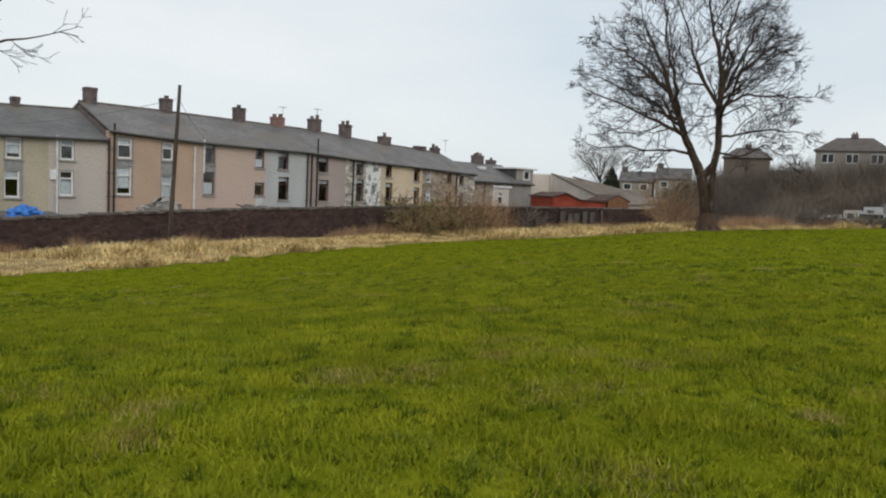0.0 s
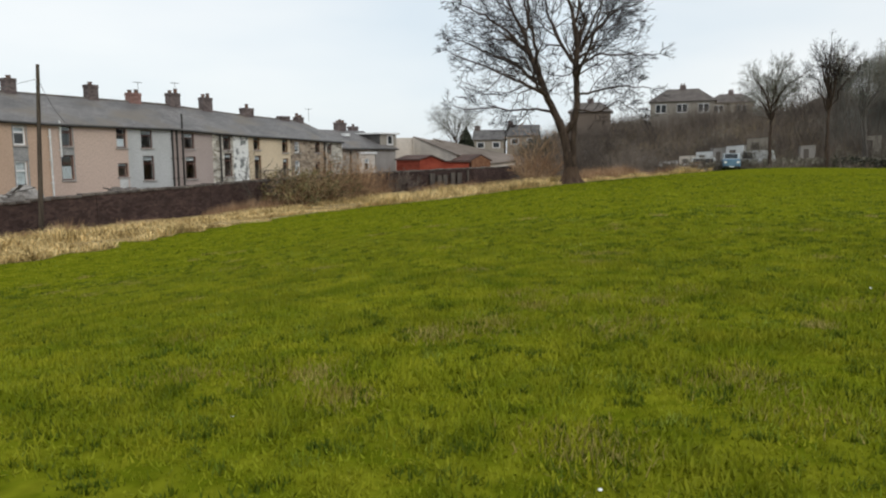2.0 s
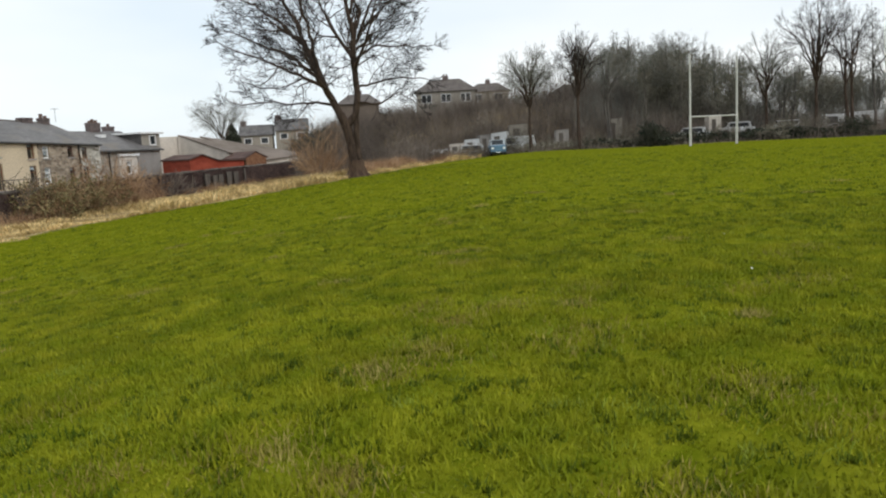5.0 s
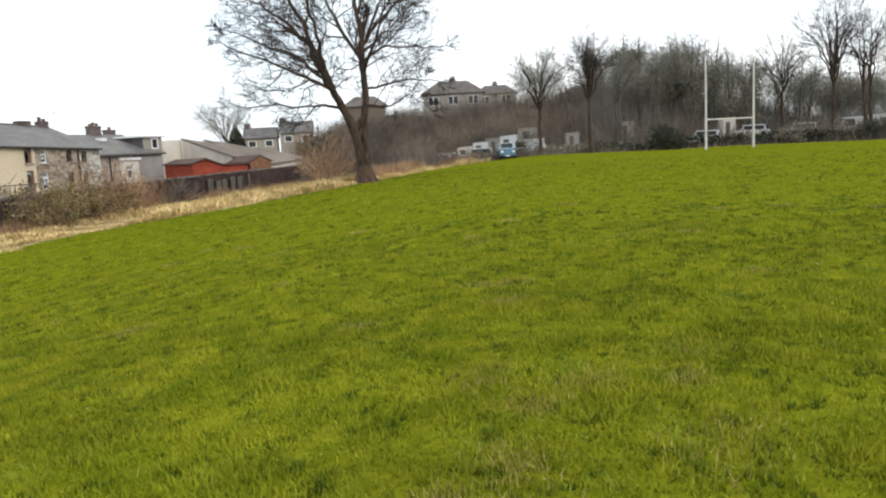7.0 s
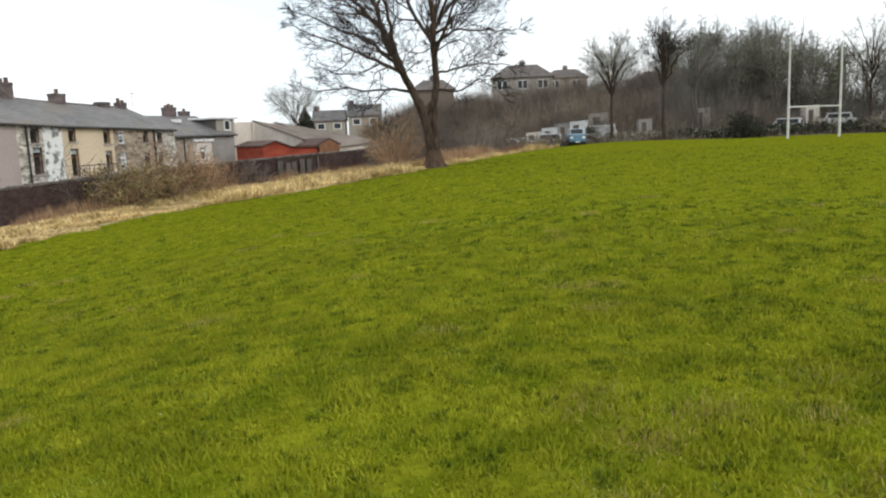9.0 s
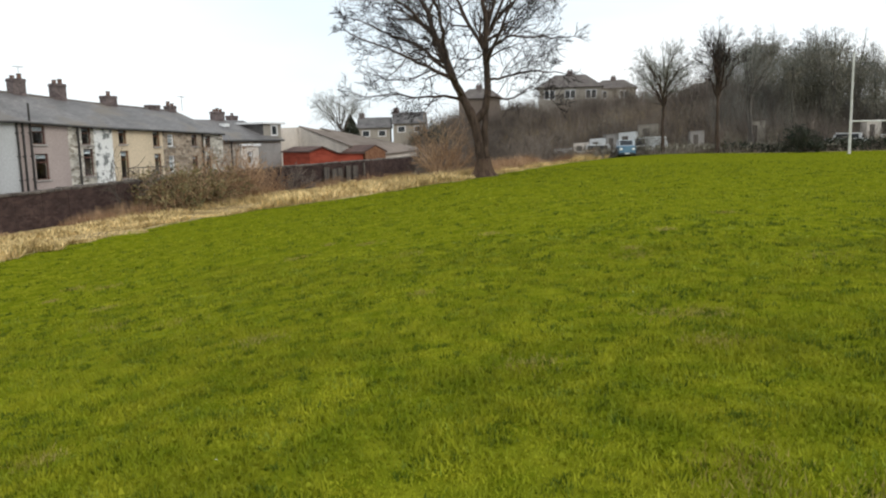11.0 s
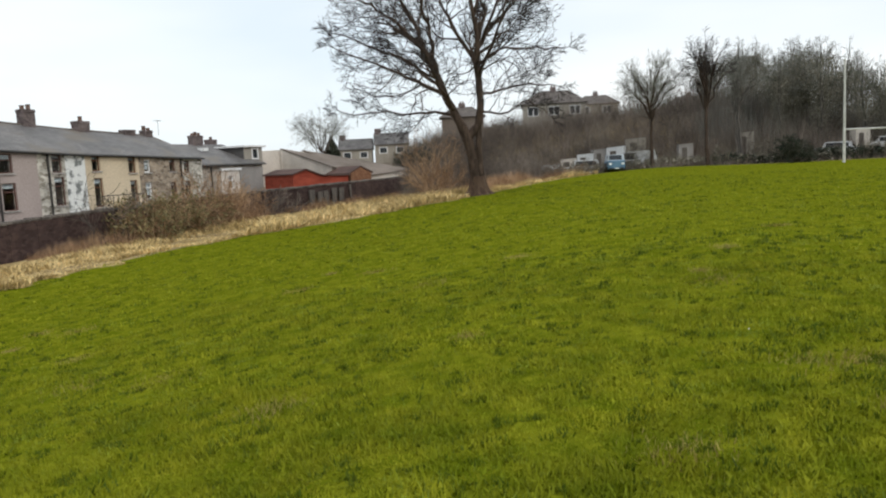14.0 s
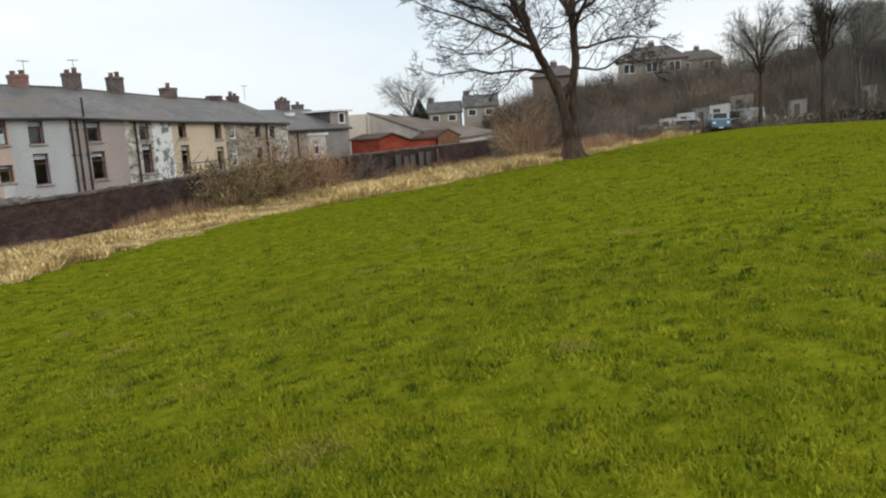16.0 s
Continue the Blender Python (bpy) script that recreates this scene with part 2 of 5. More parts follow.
M_RED = surf("red_painted_boards", (0.25, 0.045, 0.024), (0.36, 0.075, 0.042), scale=0.8, stretch=(1, 1, 3))
M_REDROOF = surf("brown_felt_roof", (0.075, 0.045, 0.038), (0.13, 0.08, 0.065), scale=0.8)
M_WHITEWALL = render_wall("off_white_render", (0.66, 0.60, 0.53), 0.8)
M_ASBESTOS = surf("brown_grey_sheet_roof", (0.13, 0.105, 0.085), (0.22, 0.18, 0.15), scale=0.4, stretch=(1, 1, 1))
M_TARP = surf("blue_tarpaulin", (0.025, 0.12, 0.42), (0.06, 0.22, 0.6), scale=3, rough=0.4, bump=0.4, fine=6)
M_POST = surf("white_painted_steel", (0.5, 0.49, 0.46), (0.64, 0.63, 0.6), scale=1.5, rough=0.5, bump=0.05)
M_FARWALL = render_wall("far_grey_pebbledash", (0.34, 0.31, 0.265), 0.85)
M_BROWNWALL = render_wall("brown_pebbledash", (0.17, 0.135, 0.11), 0.85)
M_FARROOF = surf("far_brown_tiles", (0.105, 0.09, 0.082), (0.15, 0.13, 0.118), scale=1)
M_CARWHITE = surf("white_car_paint", (0.62, 0.63, 0.63), (0.7, 0.71, 0.71), scale=1, rough=0.3, bump=0)
M_CARBLUE = surf("blue_van_paint", (0.085, 0.165, 0.245), (0.13, 0.235, 0.33), scale=1, rough=0.35, bump=0)
M_CARPALE = surf("pale_van_paint", (0.36, 0.40, 0.43), (0.46, 0.50, 0.52), scale=1, rough=0.35, bump=0)
M_DARKGLASS = surf("tinted_vehicle_glass", (0.03, 0.035, 0.04), (0.05, 0.055, 0.06), scale=1, rough=0.08, bump=0)
M_TYRE = surf("black_rubber", (0.02, 0.02, 0.02), (0.035, 0.035, 0.035), scale=5)


# ---------------------------------------------------------------- helpers for meshes
def mesh_np(name, verts, faces):
    """A mesh from arrays; every face has the same number of corners."""
    me = bpy.data.meshes.new(name)
    verts, faces = np.asarray(verts, np.float32), np.asarray(faces, np.int32)
    me.vertices.add(len(verts))
    me.vertices.foreach_set("co", verts.ravel())
    me.loops.add(faces.size)
    me.loops.foreach_set("vertex_index", faces.ravel())
    me.polygons.add(len(faces))
    me.polygons.foreach_set("loop_start", np.arange(len(faces), dtype=np.int32) * faces.shape[1])
    me.update(calc_edges=True)
    return me


def part(name, bm, material, parent=None, label=""):
    """Links a bmesh, or a ready mesh, as one object under a thing or a part. Coordinates are the world's; the parent stays unmoved."""
    if isinstance(bm, bpy.types.Mesh):
        me = bm
    else:
        me = bpy.data.meshes.new(name)
        bmesh.ops.recalc_face_normals(bm, faces=bm.faces)
        bm.to_mesh(me)
        bm.free()
    if not me.materials:
        me.materials.append(material)
    ob = new(name, me)
    if parent:
        ob.parent = parent
        base = Vector((0, 0, 0))
        p = parent
        while p:
            base += p.location
            p = p.parent
        ob.location = -base
    if label:
        tagged(ob, label)
    return ob


def thing(name, at, label, category, group="", kind=""):
    ob = new(name)
    ob.location = at
    ob.empty_display_size = 0.3
    return tagged(ob, label, category, group, kind)


def box(bm, x0, y0, z0, x1, y1, z1, bevel=0.0, m=None):
    """Adds an axis-aligned box, or one turned by m."""
    r = bmesh.ops.create_cube(bm, size=1)
    vs = r["verts"]
    for v in vs:
        v.co = Vector(((x0 + x1) / 2 + v.co.x * (x1 - x0), (y0 + y1) / 2 + v.co.y * (y1 - y0), (z0 + z1) / 2 + v.co.z * (z1 - z0)))
    if bevel:
        es = list({e for v in vs for e in v.link_edges})
        out = bmesh.ops.bevel(bm, geom=es, offset=bevel, segments=1, affect="EDGES", profile=0.5)
        vs = list({v for f in out["faces"] for v in f.verts} | {v for v in vs if v.is_valid})
    if m is not None:
        for v in vs:
            v.co = m @ v.co
    return vs


def prism(bm, pts, off):
    """A closed solid: a polygon swept along off."""
    a = [bm.verts.new(p) for p in pts]
    b = [bm.verts.new(Vector(p) + Vector(off)) for p in pts]
    bm.faces.new(a)
    bm.faces.new(list(reversed(b)))
    for i in range(len(a)):
        j = (i + 1) % len(a)
        bm.faces.new((a[i], b[i], b[j], a[j]))


def rod(bm, p, q, r0, r1=None, k=8):
    r1 = r0 if r1 is None else r1
    p, q = Vector(p), Vector(q)
    d = (q - p).normalized()
    u = d.orthogonal().normalized()
    w = d.cross(u)
    rings = []
    for c, r in ((p, r0), (q, r1)):
        rings.append([bm.verts.new(c + r * (math.cos(6.2832 * i / k) * u + math.sin(6.2832 * i / k) * w)) for i in range(k)])
    for i in range(k):
        bm.faces.new((rings[0][i], rings[0][(i + 1) % k], rings[1][(i + 1) % k], rings[1][i]))
    bm.faces.new(list(reversed(rings[0])))
    bm.faces.new(rings[1])


def tubes(segs, k):
    """Vertices and quads for many tapered segments at once: rows of p, q, r0, r1."""
    s = np.asarray(segs, float)
    p, q, r0, r1 = s[:, 0:3], s[:, 3:6], s[:, 6], s[:, 7]
    d = q - p
    d /= np.linalg.norm(d, axis=1, keepdims=True) + 1e-9
    ref = np.where(np.abs(d[:, 2:3]) > 0.9, np.array([[1.0, 0, 0]]), np.array([[0, 0, 1.0]]))
    u = np.cross(d, ref)
    u /= np.linalg.norm(u, axis=1, keepdims=True) + 1e-9
    w = np.cross(d, u)
    v = []
    for i in range(k):
        a = 2 * math.pi * i / k
        o = math.cos(a) * u + math.sin(a) * w
        v += [p + r0[:, None] * o, q + r1[:, None] * o]
    v = np.stack(v, 1).reshape(-1, 3)
    n = np.arange(len(s))[:, None] * 2 * k
    f = np.concatenate([n + np.array([[2 * i, 2 * ((i + 1) % k), 2 * ((i + 1) % k) + 1, 2 * i + 1]]) for i in range(k)], 0)
    return v, f


def lerp(xs, ys, x):
    return float(np.interp(x, xs, ys))


# ---------------------------------------------------------------- ground
def smooth(a):
    a = np.clip(a, 0, 1)
    return a * a * (3 - 2 * a)


def height(x, y):
    """The lie of the land: a field that falls to the boundary wall, a bank with houses beyond its far end."""
    x, y = np.asarray(x, float), np.asarray(y, float)
    y0 = 4 + 0.325 * np.clip(x - 11, 0, 37)
    h = -smooth((y - y0) / 24) * (2.1 - 0.85 * np.clip((x - 11) / 35, 0, 1))
    h = h + 0.25 * smooth((y - 39.5) / 3)
    h = h + 7.6 * smooth((x - 97) / 24) * smooth((72 - y) / 24) * smooth((y + 26) / 40)
    h = h + 0.04 * np.sin(x * 0.31 + 1.0) * np.sin(y * 0.27) * smooth((30 - np.abs(y)) / 10)
    return h


def axis_steps(near0, near1, fine, far):
    a = list(np.arange(near0, near1, fine))
    step, v = fine, near1
    while v < far:
        a.append(v)
        step *= 1.35
        v += step
    step, v, low = fine, near0, []
    while v > -far:
        step *= 1.35
        v -= step
        low.append(v)
    return np.array(low[::-1] + a)


gx, gy = axis_steps(-20, 150, 0.8, 2600), axis_steps(-50, 80, 0.8, 2600)
GX, GY = np.meshgrid(gx, gy, indexing="ij")
GZ = height(GX, GY)
idx = np.arange(GX.size).reshape(GX.shape)
quads = np.stack([idx[:-1, :-1], idx[1:, :-1], idx[1:, 1:], idx[:-1, 1:]], -1).reshape(-1, 4)
me = mesh_np("ground", np.stack([GX, GY, GZ], -1).reshape(-1, 3), quads)
me.materials.append(M_SOIL)
me.materials.append(M_LITTER)
me.materials.append(M_YARD)


def straw_edge(x):
    """Where the mown field ends and the dead grass begins."""
    return np.interp(x, [-30, 8, 14, 24, 31, 35, 37.5, 40, 44, 46, 49, 56, 79, 90], [29.5, 30.4, 31.2, 33.3, 33.6, 32.6, 30.6, 28.3, 25.8, 24.8, 24.6, 25.2, 26.5, 24.5])


fc = np.stack([GX, GY], -1).reshape(-1, 2)[quads].mean(1)
kind_of = np.zeros(len(quads), np.int32)
kind_of[(fc[:, 1] > straw_edge(fc[:, 0])) | (fc[:, 0] > 94)] = 1
kind_of[(fc[:, 1] > 39.5) & (fc[:, 0] < 66)] = 2
me.polygons.foreach_set("material_index", kind_of)
me.polygons.foreach_set("use_smooth", np.ones(len(quads), bool))
ground = tagged(new("ground", me), "mown green playing field with rough brown margins", "ground", kind="structure")


def blades(name, px, py, length, width, lean, droop=0.3, z=None, seed=1, bent=False):
    """Thin tapered blades standing on the land; bent ones have a knee, straight ones are a single triangle."""
    rng = np.random.default_rng(seed)
    n = len(px)
    pz = height(px, py) if z is None else z
    a, b = rng.uniform(0, 6.2832, n), rng.uniform(0, 6.2832, n)
    tilt = np.minimum(np.abs(rng.normal(0, lean, n)), 1.3)
    base = np.stack([px, py, pz - 0.01], -1)
    side = np.stack([np.cos(a), np.sin(a), 0 * a], -1) * (width / 2)[:, None]
    out = np.stack([np.cos(b) * np.sin(tilt), np.sin(b) * np.sin(tilt), np.cos(tilt)], -1)
    mid = base + out * (length * 0.55)[:, None]
    out2 = out + np.stack([np.cos(b), np.sin(b), -0.6 + 0 * b], -1) * droop
    out2 /= np.linalg.norm(out2, axis=1, keepdims=True)
    tip = mid + out2 * (length * 0.45)[:, None]
    if not bent:
        v = np.stack([base - side, base + side, tip], 1).reshape(-1, 3)
        return mesh_np(name, v, np.arange(3 * n).reshape(-1, 3))
    v = np.stack([base - side, base + side, mid - side * 0.8, mid + side * 0.8, tip], 1).reshape(-1, 3)
    k = np.arange(n)[:, None] * 5
    f = np.concatenate([k + [[0, 1, 3]], k + [[0, 3, 2]], k + [[2, 3, 4]]], 0)
    return mesh_np(name, v, f)


def field_points(n, r0, r1, rng, power=1.0):
    """Points of the field in a fan from its near corner, denser close by."""
    r = r0 + (r1 - r0) * rng.random(n) ** power
    a = np.radians(rng.uniform(-32, 90, n))
    return -6 + r * np.cos(a), 1 + r * np.sin(a)


def lumps(x, y, s, seed):
    """A smooth random field from a few waves, for tufts and bare spots."""
    r = np.random.default_rng(seed)
    out = np.zeros(len(x))
    for _ in range(14):
        k = r.normal(0, s, 2)
        out += np.sin(k[0] * x + k[1] * y + r.uniform(0, 6.28))
    return out / 3.7


rng = np.random.default_rng(5)
near = (np.concatenate([rng.uniform(0, 18, 380000), rng.uniform(0.5, 11, 240000)]), np.concatenate([rng.uniform(-4, 20, 380000), rng.uniform(-3, 15, 240000)]))
for (x, y), ln, wd in ((near, 0.058, 0.021), (field_points(170000, 14, 40, rng, 1.2), 0.05, 0.055), (field_points(80000, 34, 104, rng, 1.0), 0.05, 0.14)):
    keep = (y < straw_edge(x) + 0.3) & (x < 96) & (np.abs(y) < 60)
    x, y = x[keep], y[keep]
    ln_i = ln * rng.uniform(0.6, 1.4, len(x)) * (1.0 + 0.38 * np.clip(lumps(x, y, 6.0, 4), -1.0, 1.8))
    me = blades("grass", x, y, ln_i, wd * rng.uniform(0.6, 1.3, len(x)), 1.05, 0.1, seed=7)
    me.materials.append(M_GRASS)
    tagged(new("grass", me), "short damp olive-green field grass", "grass", kind="stuff")
# coarser tufts, low and coloured dark as clump shadows, and lush ones that stand higher
for n, r0, r1, each, ln, spread, wd, mat, lab in (
        (5200, 3, 28, 44, 0.066, 0.05, 0.018, M_TUFT, "coarse field grass tufts coloured dark for shaded hollows"),
        (1100, 3, 28, 60, 0.066, 0.10, 0.014, M_LUSH, "paler lush clumps of field grass"),
        (5200, 16, 70, 20, 0.08, 0.11, 0.034, M_TUFT, "coarse tufts far across the field, coloured dark for clump shadows"),
        (3200, 18, 74, 14, 0.06, 0.16, 0.028, M_LUSH, "paler lush clumps far across the field")):
    cx, cy = field_points(n, r0, r1, rng, 0.8)
    turn, squash = np.repeat(rng.uniform(0, 3.1416, n), each), np.repeat(rng.uniform(0.35, 1.0, n), each)
    size = np.repeat(rng.uniform(0.5, 1.5, n), each)
    a, b = rng.normal(0, spread, n * each) * size * 1.3, rng.normal(0, spread, n * each) * size * squash
    x = np.repeat(cx, each) + a * np.cos(turn) - b * np.sin(turn)
    y = np.repeat(cy, each) + a * np.sin(turn) + b * np.cos(turn)
    keep = (y < straw_edge(x) + 0.2) & (x < 95)
    me = blades("tufts", x[keep], y[keep], (ln * (0.4 + 0.6 * size) * rng.uniform(0.6, 1.2, n * each))[keep], np.full(keep.sum(), wd), 1.0, 0.1, seed=8)
    me.materials.append(mat)
    tagged(new("grass_tufts", me), lab, "grass", kind="stuff")

# a few daisies and scraps of white in the turf
cx, cy = field_points(60, 4, 20, rng, 0.9)
v, f = [], []
for i, (x, y) in enumerate(zip(cx, cy)):
    z, r = float(height(x, y)) + rng.uniform(0.035, 0.06), rng.uniform(0.008, 0.014)
    tip = rng.uniform(-0.5, 0.5, 2)
    for k in range(6):
        q = k * 1.0472
        v.append((x + r * math.cos(q), y + r * math.sin(q), z + r * (tip[0] * math.cos(q) + tip[1] * math.sin(q))))
    f += [[6 * i, 6 * i + 1, 6 * i + 2, 6 * i + 3], [6 * i, 6 * i + 3, 6 * i + 4, 6 * i + 5]]
me = mesh_np("daisies", v, f)
me.materials.append(M_DAISY)
tagged(new("daisies", me), "tiny white daisies scattered in the turf", "daisies", kind="stuff")

# bleached blades in worn patches
cx, cy = field_points(85, 6, 32, rng, 0.8)
worn = np.array(((6.3, 5.8), (4.5, 6.1), (11.3, 7.4), (9.8, 7.0), (6.4, 6.7), (1.8, 5.7), (5.8, 6.1), (3.8, 6.2), (1.8, 3.8), (2.2, 6.4), (3.5, 3.5)))
cx, cy = np.append(cx, np.repeat(worn[:, 0], 2) + rng.normal(0, 0.12, 22)), np.append(cy, np.repeat(worn[:, 1], 2) + rng.normal(0, 0.12, 22))
each = 280
wide = np.repeat(rng.uniform(0.08, 0.26, len(cx)), each)
x = np.repeat(cx, each) + rng.normal(0, 1, len(wide)) * wide
y = np.repeat(cy, each) + rng.normal(0, 1, len(wide)) * wide
keep = y < straw_edge(x)
x, y = x[keep], y[keep]
me = blades("dry", x, y, rng.uniform(0.05, 0.10, len(x)), rng.uniform(0.008, 0.016, len(x)), 1.1, 0.1, seed=33)
me.materials.append(M_DRY)
tagged(new("dry_grass", me), "bleached straw blades in worn patches of the field", "grass", kind="stuff")

# dead grass along the margin
x = rng.uniform(-6, 92, 170000)
edge = straw_edge(x) - 0.35 + 0.55 * np.clip(lumps(x, 0 * x, 1.1, 3), -1.5, 1.5)
y = edge + (39.0 - edge) * rng.random(len(x)) ** 1.3
keep = ((x < 58) | (y < straw_edge(x) + np.interp(x, [58, 68], [6.5, 0.9]) + rng.random(len(x)) * np.interp(x, [58, 68], [4, 1.3])))
x, y = x[keep], y[keep]
clump = np.clip(lumps(x, y, 0.9, 6), -1, 1.2)
ln_i = (0.34 + 0.32 * clump) * rng.uniform(0.6, 1.5, len(x)) * np.interp(39 - y, [0, 1.2, 3.5], [0.3, 0.5, 1])
me = blades("straw", x, y, np.clip(ln_i, 0.06, 1.2), 0.04 * rng.uniform(0.6, 1.4, len(x)), 0.95, 0.8, seed=9, bent=True)
me.materials.append(M_STRAW)
tagged(new("dead_grass", me), "tall straw-coloured dead grass along the wall", "dead grass", kind="stuff")
# brown dead stems at the foot of the wall
x = rng.uniform(-5, 75, 36000)
y = 38.9 - np.abs(rng.normal(0, 0.9, len(x)))
dens = np.array([noise.noise((a * 0.35, 4.0, 1.0)) for a in x])
keep = dens > 0.0
x, y = x[keep], y[keep]
me = blades("stems", x, y, rng.uniform(0.1, 0.62, len(x)) * (1 + 0.7 * np.clip(lumps(x, 0 * x, 0.8, 12), -0.8, 1.2)), np.full(len(x), 0.03), 0.3, 0.3, seed=11)
me.materials.append(M_BRACKEN)
tagged(new("dead_bracken", me), "brown dead bracken stems against the wall", "dead stems", kind="stuff")


# ---------------------------------------------------------------- boundary wall
wall = thing("boundary_wall", (30, 39.2, float(height(30, 39.2))), "dark brown rubble boundary wall beside the field", "wall", kind="structure")
bm = bmesh.new()
top_of = lambda x: lerp([-8, 11, 16, 23, 30, 35, 47, 56, 75], [-0.8, -0.62, -0.32, 0.0, 0.2, 0.34, 0.5, 0.58, 0.68], x)
xs = np.arange(-8, 92, 1.5)
for a, b in zip(xs[:-1], xs[1:]):
    za, zb = top_of(a), top_of(b)
    j = random.uniform(-0.03, 0.03)
    pts = [(a, 39.05 + j, float(height(a, 39)) - 0.3), (b, 39.05 + j, float(height(b, 39)) - 0.3), (b, 39.05 + j, zb - 0.1), (a, 39.05 + j, za - 0.1)]
    prism(bm, pts, (0, 0.4, 0))
part("masonry", bm, M_FENCEWALL, wall)
x = -8.0
while x < 91:
    w = random.uniform(0.45, 0.9)
    z = top_of(x + w / 2) + random.uniform(-0.025, 0.025)
    bm = bmesh.new()
    box(bm, x, 39.0, z - 0.11, x + w - 0.02, 39.5, z + 0.03, 0.02)
    part("coping_stone", bm, M_COPING, wall)
    x += w

# a run of upright silvered panels before the wall
for i, x in enumerate((53.2, 54.4, 55.3, 56.6, 57.7, 59.6)):
    p = thing("fence_panel", (x, 38.85, float(height(x, 38.8))), "silvered upright timber fence panel against the wall", "fence panel", "fence panels")
    zb = float(height(x, 38.8))
    bm = bmesh.new()
    box(bm, x, 38.8, zb, x + (0.75 if i < 5 else 0.22), 38.88, zb + (1.4 if i < 5 else 1.75) + random.uniform(-0.12, 0.12), 0.01, m=Matrix.Translation((x, 38.8, zb)) @ Matrix.Rotation(random.uniform(-0.05, 0.05), 4, "Y") @ Matrix.Translation((-x, -38.8, -zb)))
    part("board", bm, M_TIMBER, p)

# telegraph pole
pole = thing("telegraph_pole", (18.1, 38.0, float(height(18.1, 38)) - 0.2), "weathered brown timber telegraph pole by the wall", "telegraph pole")
bm = bmesh.new()
rod(bm, (18.3, 38.0, -2.4), (18.7, 37.95, 6.15), 0.13, 0.08, 12)
part("shaft", bm, M_POLE, pole)
for dx in (-0.09, 0.09):
    bm = bmesh.new()
    rod(bm, (18.66 + dx, 37.95, 5.43), (18.66 + dx, 37.95, 5.56), 0.035, 0.02, 8)
    part("insulator", bm, M_UPVC, pole, "white ceramic insulator")
for end in ((10.0, 47.7, 3.7), (26.4, 47.7, 3.8)):
    bm = bmesh.new()
    a, b = Vector((18.66, 37.95, 5.5)), Vector(end)
    pts = [a.lerp(b, t / 10) - Vector((0, 0, 0.5 * 4 * (t / 10) * (1 - t / 10))) for t in range(11)]
    for p, q in zip(pts[:-1], pts[1:]):
        rod(bm, p, q, 0.012, k=4)
    part("cable", bm, M_CABLE, pole, "thin black overhead cable")


# ---------------------------------------------------------------- terraced houses
def holed_wall(bm, x0, x1, y0, y1, zb, zt0, zt1, holes):
    """A wall with a sloping top and openings right through it."""
    xs = sorted({x0, x1, *(h[0] for h in holes), *(h[1] for h in holes)})
    for a, b in zip(xs[:-1], xs[1:]):
        if b - a < 1e-4:
            continue
        spans, z = [], zb
        for h in sorted((h for h in holes if h[0] <= a + 1e-4 and h[1] >= b - 1e-4), key=lambda h: h[2]):
            spans.append((z, h[2], None))
            z = h[3]
        ta, tb = (zt0 + (zt1 - zt0) * (s - x0) / (x1 - x0) for s in (a, b))
        for lo, hi, _ in spans:
            if hi - lo > 1e-3:
                box(bm, a, y0, lo, b, y1, hi)
        prism(bm, [(a, y0, z), (b, y0, z), (b, y0, tb), (a, y0, ta)], (0, y1 - y0, 0))


def window(house, x0, x1, z0, z1, y, frame, sill=True, curtain=0, sash=True, name="window"):
    """A window in its opening: frame, glazing bars, panes, sill and perhaps a blind or sky-tinted sheet behind."""
    f = 0.1 if frame is M_UPVC else 0.06
    yy = y + 0.10
    bm = bmesh.new()
    for a in ((x0, z0, x0 + f, z1), (x1 - f, z0, x1, z1), (x0 + f, z0, x1 - f, z0 + f), (x0 + f, z1 - f, x1 - f, z1)):
        box(bm, a[0], yy, a[1], a[2], yy + 0.07, a[3], 0.006)
    zm = z0 + (z1 - z0) * (0.68 if sash else 0.5)
    box(bm, x0 + f, yy + 0.005, zm - f / 2, x1 - f, yy + 0.065, zm + f / 2, 0.004)
    w = part(name, bm, frame, house, {"white_upvc": "white plastic window frame", "brown_stained_wood": "brown stained timber window frame"}.get(frame.name, "dark painted sash window frame"))
    for lo, hi in ((z0 + f, zm - f / 2), (zm + f / 2, z1 - f)):
        bm = bmesh.new()
        box(bm, x0 + f, yy + 0.03, lo, x1 - f, yy + 0.036, hi)
        pane = part("pane", bm, M_GLASS, w)
        pane.visible_shadow = False
    if sill:
        bm = bmesh.new()
        box(bm, x0 - 0.08, y - 0.1, z0 - 0.1, x1 + 0.08, y + 0.1, z0 - 0.002, 0.012)
        part("sill", bm, M_SILL, w, "weathered grey window sill")
    if curtain:
        bm = bmesh.new()
        h = (z1 - z0 - 2 * f) * abs(curtain)
        lo, hi = (z1 - f - h, z1 - f) if curtain > 0 else (z0 + f, z0 + f + h)
        k = 10
        for i in range(k):
            a, b = x0 + f + (x1 - x0 - 2 * f) * i / k, x0 + f + (x1 - x0 - 2 * f) * (i + 1) / k
            box(bm, a, yy + 0.10 + 0.02 * (i % 2), lo, b, yy + 0.115 + 0.02 * (i % 2), hi)
        part("curtain", bm, M_CURTAIN_SKY, w, "pale net curtain tinted for sky reflection")


